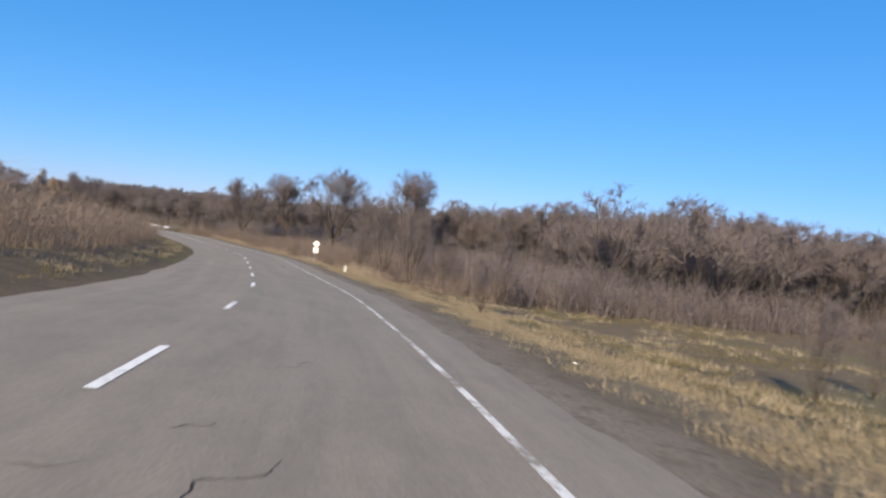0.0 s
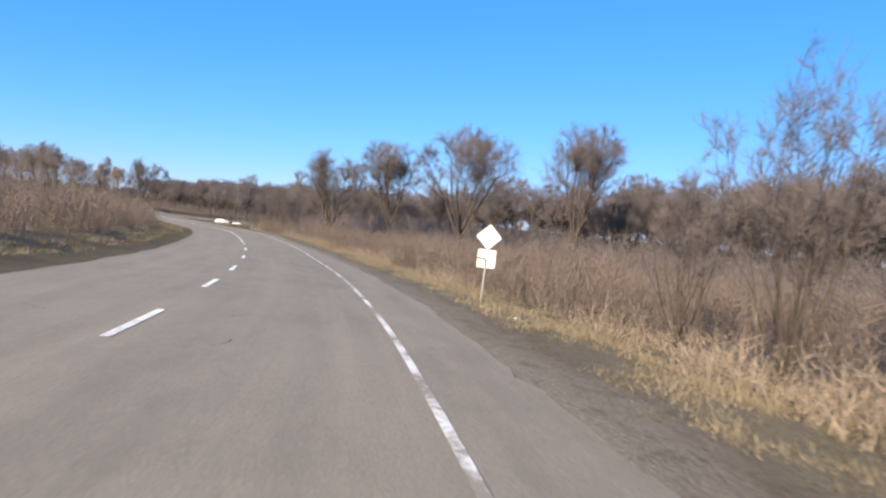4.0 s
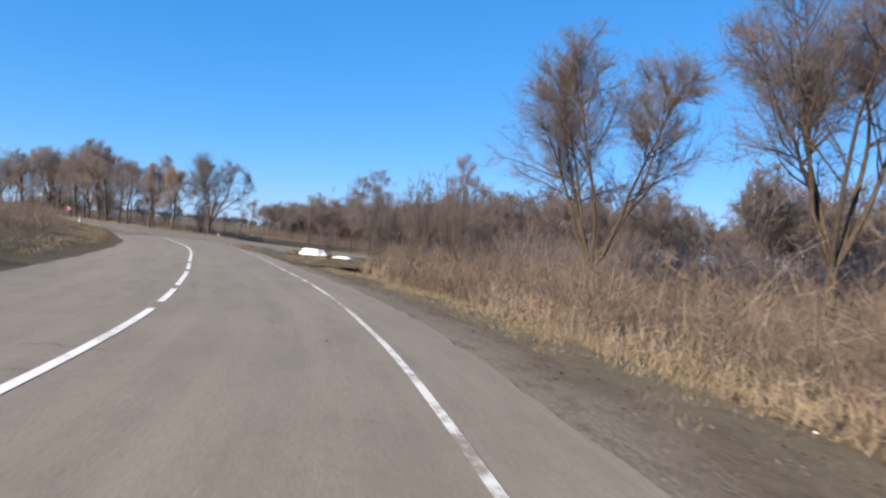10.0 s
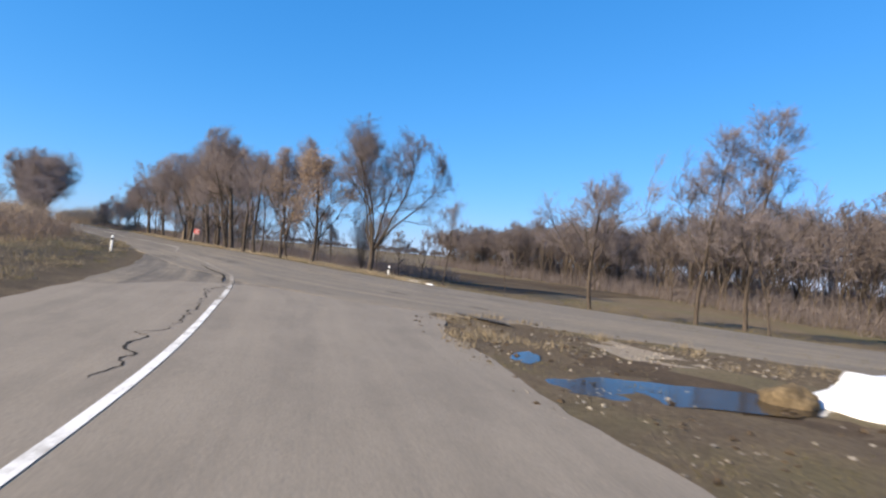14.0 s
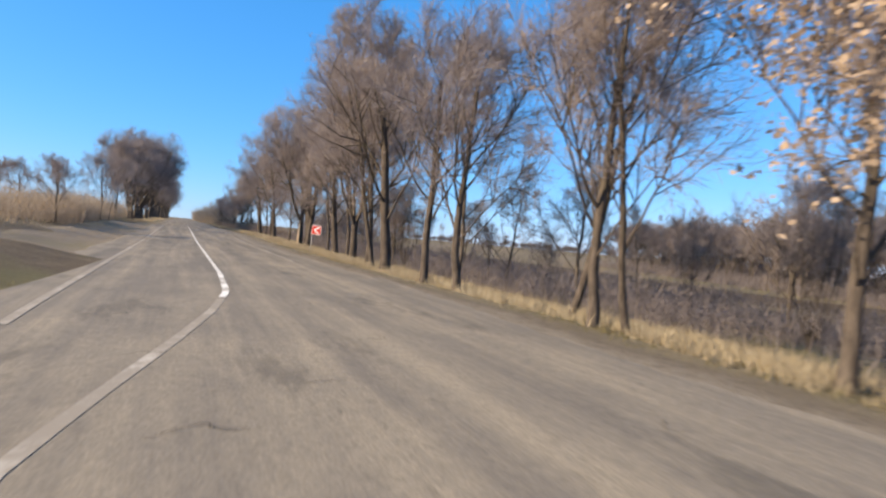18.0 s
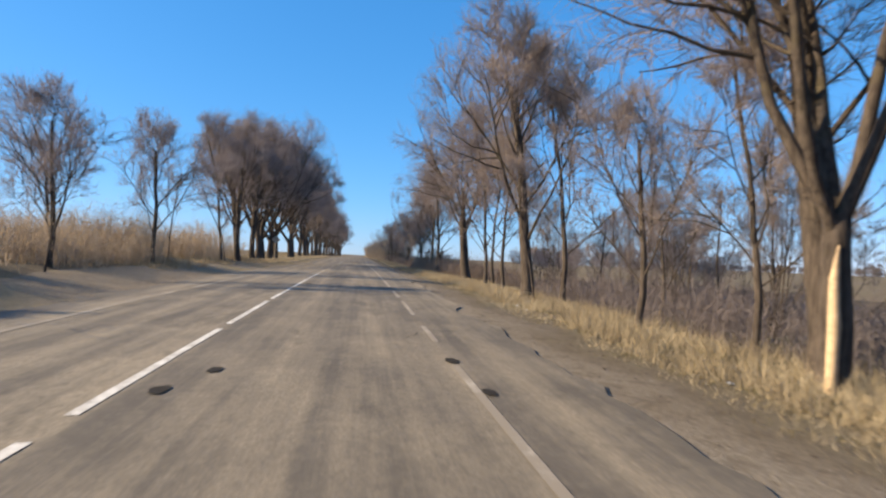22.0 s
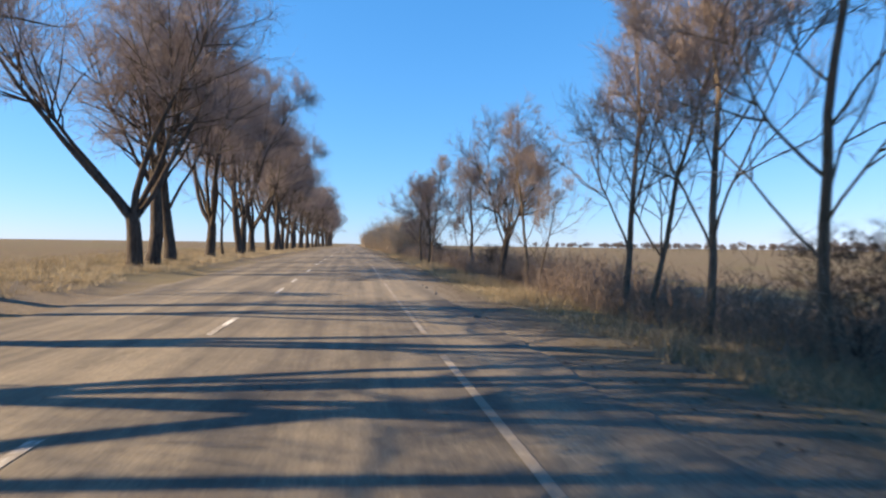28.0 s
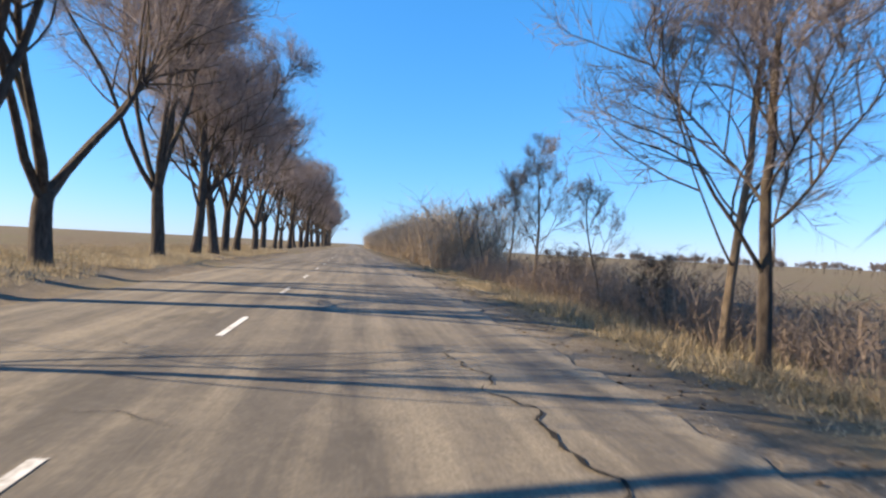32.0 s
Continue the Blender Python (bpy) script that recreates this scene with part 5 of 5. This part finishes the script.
flat_blob("mud_patch", 6.0, 2.4, Matrix.Translation((0.9, 0, 0)) @ gore_pose(139.6, 0.32, 0.006, BEND_TURN), DARK_SOIL, "dark wet mud round the puddle", "ground", 140, 0.0, "structure")
flat_blob("puddle", 1.3, 0.5, gore_pose(141.2, 0.2, 0.012, BEND_TURN - 0.5), water, "small dark puddle between the two roads", "water", 141, 0.0, "structure")
flat_blob("puddle", 4.2, 1.7, Matrix.Translation((1.2, 0.1, 0)) @ gore_pose(139.3, 0.24, 0.014, radians(38)), water, "dark still puddle that mirrors the sky between the two roads", "water", 143, 0.0, "structure")
PALE_GRAVEL = earth("pale_gravel", (0.30, 0.25, 0.19), (0.38, 0.32, 0.24), (0.17, 0.135, 0.10), None, 1.6)
flat_blob("gravel_patch", 4.6, 1.5, gore_pose(141.2, 0.6, 0.012, BEND_TURN), PALE_GRAVEL, "pale stony earth beside the puddle", "ground", 150, 0.0, "structure")
rng = np.random.default_rng(66)
gs, gt = rng.uniform(124, 147, 620), rng.uniform(0.08, 0.95, 620)
keep = [noise.noise((u_ * 0.5, v_ * 2.5, 2)) > 0.02 and not (133.5 < u_ < 141.8 and v_ < 0.62) for u_, v_ in zip(gs, gt)]
grass("dry_grass", "flattened straw and dry weeds on the muddy wedge", gore_at(gs, gt)[keep], 67, 0.06, 0.28, 26, REED, 0.16, 0.007)
keep = [noise.noise((u_ * 0.4, v_ * 2.0, 9)) > 0.0 for u_, v_ in zip(gs, gt)]
grass("short_grass", "short green grass on the muddy wedge", gore_at(gs - 4, gt * 0.5)[keep], 68, 0.03, 0.1, 26, GRASS, 0.2)


# ---------------------------------------------------------------- cracks, holes and repairs in the asphalt
def crack(where, s, c, length, turn, parent, seed, width=0.02, wander=0.55, hold=0.0):
    """A jagged crack: a thin ribbon that wanders over the road."""
    rng = np.random.default_rng(seed)
    n = max(6, int(length / 0.07))
    way, p, left, right = radians(turn), np.array([s, c]), [], []
    for k in range(n):
        way += rng.normal(0, wander) - 0.25 * (way - radians(turn)) - hold * (p[1] - c)
        p = p + np.array([math.cos(way), math.sin(way)]) * length / n
        w = width * (0.25 + rng.uniform(0, 1)) * math.sin(math.pi * (k + 0.5) / n) ** 0.5
        side = np.array([-math.sin(way), math.cos(way)]) * w / 2
        left.append(p + side)
        right.append(p - side)
    q = np.array(left + right)
    v = where(q[:, 0], q[:, 1])
    v[:, 2] += 0.014 + 0.02 - np.abs(q[:, 1]) * 0.01
    i = np.arange(n - 1)
    return mesh_ob("crack", v, np.stack([i, i + 1, n + i + 1, n + i], 1), CRACK, parent)


rng = np.random.default_rng(77)
for k, (s, c, l, t) in enumerate(((-11.2, 1.05, 1.6, 20), (-9.6, 0.9, 0.5, 40), (1.4, 2.0, 0.5, 20), (2.2, 2.45, 0.6, 10), (3.6, -0.5, 2.8, 5), (22.6, 3.1, 0.8, 20), (23.4, 2.7, 0.7, 60), (23.0, 2.05, 0.4, 90), (50.5, 1.3, 2.0, 95), (51.2, -0.5, 1.2, 20), (52.0, 2.0, 1.2, 60), (53.2, 1.2, 1.6, 85), (54.5, 0.4, 1.2, 40),
                                   (58, -1.0, 1.4, 30), (64, 1.6, 1.4, 15), (82.3, 0.2, 2.2, 15), (83.0, 0.9, 1.6, 20), (85.5, 0.5, 2.0, 5), (88, 0.3, 2.4, -5), (87.0, 0.9, 1.0, 80), (91.8, -0.4, 1.8, 10), (93, 0.6, 1.5, 100), (95.5, 0.2, 2.2, 10), (97, -0.8, 1.4, 60),
                                   (103.6, 0.9, 2.2, 8), (104.2, 0.3, 1.4, 95), (105.5, -0.6, 1.8, 20), (108, 1.0, 2.6, 3), (113, 0.6, 2.2, 5), (118, 1.2, 1.6, 10), (128.5, 1.3, 1.8, 60), (130, 0.9, 1.2, 30))):
    crack(bend_at, s, c, l, t, road_bend, 100 + k, 0.017)
for k in range(70):
    s, c = rng.uniform(-12, 138), rng.uniform(-3.6, 3.3)
    crack(bend_at, s, c, rng.uniform(0.3, 1.1), rng.choice([5, 25, 60, 95, 120]) + rng.normal(0, 12), road_bend, 200 + k, 0.012)
for k in range(90):
    s, c = rng.uniform(-60, 128), rng.uniform(-3.6, 4.0)
    crack(hw_at, s, c, rng.uniform(0.3, 1.3), rng.choice([2, 12, 85, 95]) + rng.normal(0, 10), road_hw, 400 + k, 0.016)
for k, (a, c, l) in enumerate(((138.6, -0.42, 4.6), (142.8, -0.36, 4.4), (146.9, -0.3, 5.4))):
    crack(bend_road, a, c, l, 1, road_bend, 501 + 10 * k, 0.055, 0.3, 0.9)
crack(merge_at, -71.5, -0.3, 9, 0, road_hw, 502, 0.12, 0.05)
crack(hw_at, 100.8, 3.5, 3.6, -2, road_hw, 503, 0.05, 0.35, 0.6)
crack(hw_at, 104, 3.3, 2.6, 2, road_hw, 504, 0.04, 0.35, 0.6)


def on_road(where, s, c, turn=0.0):
    p = where(np.array([s]), np.array([c]))[0]
    return Matrix.Translation((p[0], p[1], p[2] + 0.02 - abs(c) * 0.01)) @ Matrix.Rotation(turn, 4, "Z")


HW_TURN = math.atan2(HW_D[1], HW_D[0])
PATCH = asphalt("asphalt_patch", (0.105, 0.09, 0.074), (0.16, 0.138, 0.11), (0.22, 0.185, 0.14), 0.5, 0.75, 0.1)
for k, (a, c, l, w) in enumerate(((81.3, 2.7, 1.0, 0.9), (83.1, 2.4, 1.3, 1.3), (81.5, 0.55, 0.6, 0.45), (86.5, 1.8, 0.9, 0.6), (-76, 2.0, 2.2, 0.35), (-72, 1.2, 3.0, 0.4), (-79, 0.2, 2.6, 0.3))):
    ob = flat_blob("repair_patch", l, w, on_road(hw_at, a, c, HW_TURN), PATCH, "", "", 20 + k, 0.005)
    ob.parent = road_hw
ob = flat_blob("repair_patch", 1.3, 0.3, on_road(bend_at, 28.6, 2.36, radians(112)), PATCH, "", "", 40, 0.016)
ob.parent = road_bend
for k, (a, c, l, w) in enumerate(((2.4, 0.57, 0.36, 0.16), (1.4, 0.28, 0.36, 0.18), (3.3, 3.45, 0.4, 0.2), (1.5, 3.57, 0.34, 0.16), (19.9, 0.18, 0.42, 0.3), (19.5, 2.35, 0.34, 0.18), (96.6, -0.5, 0.3, 0.2))):
    ob = flat_blob("pothole", l, w, on_road(hw_at, a, c, HW_TURN), CRACK, "", "", 60 + k, 0.01)
    ob.parent = road_hw
oil = flat_blob("tar_stain", 0.5, 0.07, on_road(bend_at, -10.9, 2.42, radians(-5)), CRACK, "", "", 90, 0.015)
oil.parent = road_bend


# ---------------------------------------------------------------- stump, split trunk, dead leaves, stones and litter
stump = empty("tree_stump", "tall charred broken tree stump among bushes", "tree stump", at_ground(*hw_at(49.7, 9.5)[:2], 30))
tb = Tubes()
tb.add([(0, 0, -0.3), (0.03, 0, 0.5), (0.06, 0.02, 1.3), (0.1, 0.02, 2.0), (0.12, 0.03, 2.35)], [0.34, 0.27, 0.24, 0.23, 0.20], 11)
v, f = tb.mesh()
v = v.copy()
topring = v[:, 2] > 2.2
v[topring, 2] += 0.45 * np.sin(np.arctan2(v[topring, 1] - 0.03, v[topring, 0] - 0.12) * 1.5 + 0.6)
mesh_ob("trunk", v, f, CHAR, stump, smooth=True)
tb = Tubes()
tb.add([(0.1, 0, 1.7), (0.6, -0.2, 2.1), (1.3, -0.4, 2.35), (2.1, -0.5, 2.7)], [0.05, 0.035, 0.022, 0.008], 6)
mesh_ob("branch", *tb.mesh(), BARK, stump, "one bare side branch", smooth=True)

split = empty("split_wood", "pale torn wood strip on a broken trunk", "wood", at_ground(*hw_at(3.1, 9.0)[:2], 20))
tb = Tubes()
tb.add([(0, 0, -0.1), (0.02, 0.03, 0.9), (0.0, 0.06, 1.6), (0.04, 0.1, 2.1)], [0.08, 0.09, 0.07, 0.015], 6)
mesh_ob("torn_strip", *tb.mesh(), WOOD_RAW, split, smooth=True)

lx, ly, _ = hw_at(-48.3, 8.0)
leafy = next(o for o in bpy.data.objects if o.name.startswith("tree") and o.parent is None and abs(o.location.x - lx) < 0.01)
tips = TREE_PARTS["maple"][3]
rng = np.random.default_rng(9)
pick = tips[rng.integers(0, len(tips), 8000)] + rng.normal(0, 0.05, (8000, 3))
u = rng.normal(0, 1, (8000, 3))
u /= np.linalg.norm(u, axis=1)[:, None]
w = np.cross(u, rng.normal(0, 1, (8000, 3)))
w /= np.linalg.norm(w, axis=1)[:, None]
size = rng.uniform(0.05, 0.11, (8000, 1))
quad_v = np.stack([pick, pick + (u * 0.6 + w * 0.5) * size, pick + u * 1.5 * size, pick + (u * 0.6 - w * 0.5) * size], 1).reshape(-1, 3)
mesh_ob("dead_leaves", quad_v, np.arange(len(quad_v)).reshape(-1, 4), DEAD_LEAF, leafy, "curled pale brown dead leaves")
tagged(leafy, "small bare tree still holding pale brown dead leaves")


def scatter(name, label, category, xyz, size, material, seed, flat=0.45):
    """Many small stones or scraps as one mesh of rough six-sided lumps."""
    rng = np.random.default_rng(seed)
    n = len(xyz)
    base = np.array([(1, 0, 0), (-0.5, 0.87, 0), (-0.5, -0.87, 0), (0.2, 0.1, 1), (0, 0, -0.4)])
    tri_ = np.array([(0, 1, 3), (1, 2, 3), (2, 0, 3), (1, 0, 4), (2, 1, 4), (0, 2, 4)])
    s = rng.uniform(0.4, 1.3, (n, 1, 1)) * size
    a = rng.uniform(0, 6.28, n)
    rot = np.stack([np.stack([np.cos(a), -np.sin(a)], 1), np.stack([np.sin(a), np.cos(a)], 1)], 1)
    v = (base[None] + rng.normal(0, 0.22, (n, 5, 3))) * s
    v[..., :2] = np.einsum("nij,nkj->nki", rot, v[..., :2])
    v[..., 2] *= flat
    v += np.asarray(xyz)[:, None]
    f = (tri_[None] + 5 * np.arange(n)[:, None, None]).reshape(-1, 3)
    return tagged(mesh_ob(name, v.reshape(-1, 3), f, material), label, category, kind="stuff")


def shoulder_spots(where, a0, a1, c0, c1, n, seed, sag):
    rng = np.random.default_rng(seed)
    a, c = rng.uniform(a0, a1, n), rng.uniform(c0, c1, n)
    p = where(a, c)
    p[:, 2] += np.interp(c, *sag) + 0.01
    return p


RSAG = ([4.2, 5.2, 6, 7, 8, 9.5], [-0.05, -0.065, -0.1, -0.165, -0.27, -0.7])
scatter("gravel", "loose gravel along the dirt shoulder", "gravel", shoulder_spots(bend_at, -14, 140, 4.4, 8.5, 3000, 1, RSAG), 0.016, STONE, 1)
scatter("gravel", "loose gravel along the dusty shoulder", "gravel", shoulder_spots(hw_at, -60, 130, 4.5, 8.5, 3500, 2, RSAG), 0.016, STONE, 2)
scatter("clods", "dark clods of soil and dead leaves on the shoulder", "soil", shoulder_spots(hw_at, -60, 130, 5.0, 9.0, 2200, 3, RSAG), 0.035, DARK_SOIL, 3)
scatter("clods", "dark clods of soil on the verge", "soil", shoulder_spots(bend_at, -14, 140, 5.4, 9.0, 2200, 4, RSAG), 0.035, DARK_SOIL, 4)


rng = np.random.default_rng(71)
ws = np.r_[rng.normal(141.2, 1.3, 160), rng.uniform(128, 146.5, 240)]
wt = np.r_[rng.normal(0.6, 0.12, 160), rng.uniform(0.05, 0.95, 240)].clip(0.05, 0.97)
scatter("stones", "loose pale stones on the muddy wedge", "stones", gore_at(ws, wt) + np.array([0, 0, 0.015]), 0.04, STONE, 72, 0.6)
ws, wt = rng.uniform(126, 147, 420), rng.uniform(0.02, 0.98, 420)
scatter("clods", "dark clods of mud on the wedge", "soil", gore_at(ws, wt) + np.array([0, 0, 0.01]), 0.06, DARK_SOIL, 73, 0.6)


def litter(name, label, m, material, size, seed):
    bm = bmesh.new()
    bmesh.ops.create_icosphere(bm, subdivisions=2, radius=1)
    for v in bm.verts:
        k = 1 + 0.6 * noise.noise(v.co * 1.7 + Vector((seed, seed, 0)))
        v.co = Vector((v.co.x * size[0] * k, v.co.y * size[1] * k, max(v.co.z, -0.3) * size[2] * k))
    ob = part(name, bm, material)
    ob.matrix_basis = m
    return tagged(ob, label, "litter", "roadside litter")


def shoulder_pose(where, a, c, turn=0.0):
    p = where(np.array([a]), np.array([c]))[0]
    return Matrix.Translation((p[0], p[1], p[2] + float(np.interp(c, *RSAG)) + 0.02)) @ Matrix.Rotation(turn, 4, "Z")


litter("plastic_bag", "crumpled blue plastic bag on the verge", shoulder_pose(hw_at, 62.4, 8.3), LITTER_BLUE, (0.2, 0.15, 0.12), 3)
rng = np.random.default_rng(12)
for k in range(56):
    where, lo, hi = ((hw_at, -55, 110), (bend_at, -5, 120))[k % 2]
    litter("paper_scrap", "small white scrap of litter on the verge", shoulder_pose(where, rng.uniform(lo, hi), rng.uniform(6.4, 9.2), rng.uniform(0, 6)), LITTER_WHITE, (rng.uniform(0.025, 0.06), rng.uniform(0.02, 0.04), 0.02), k)
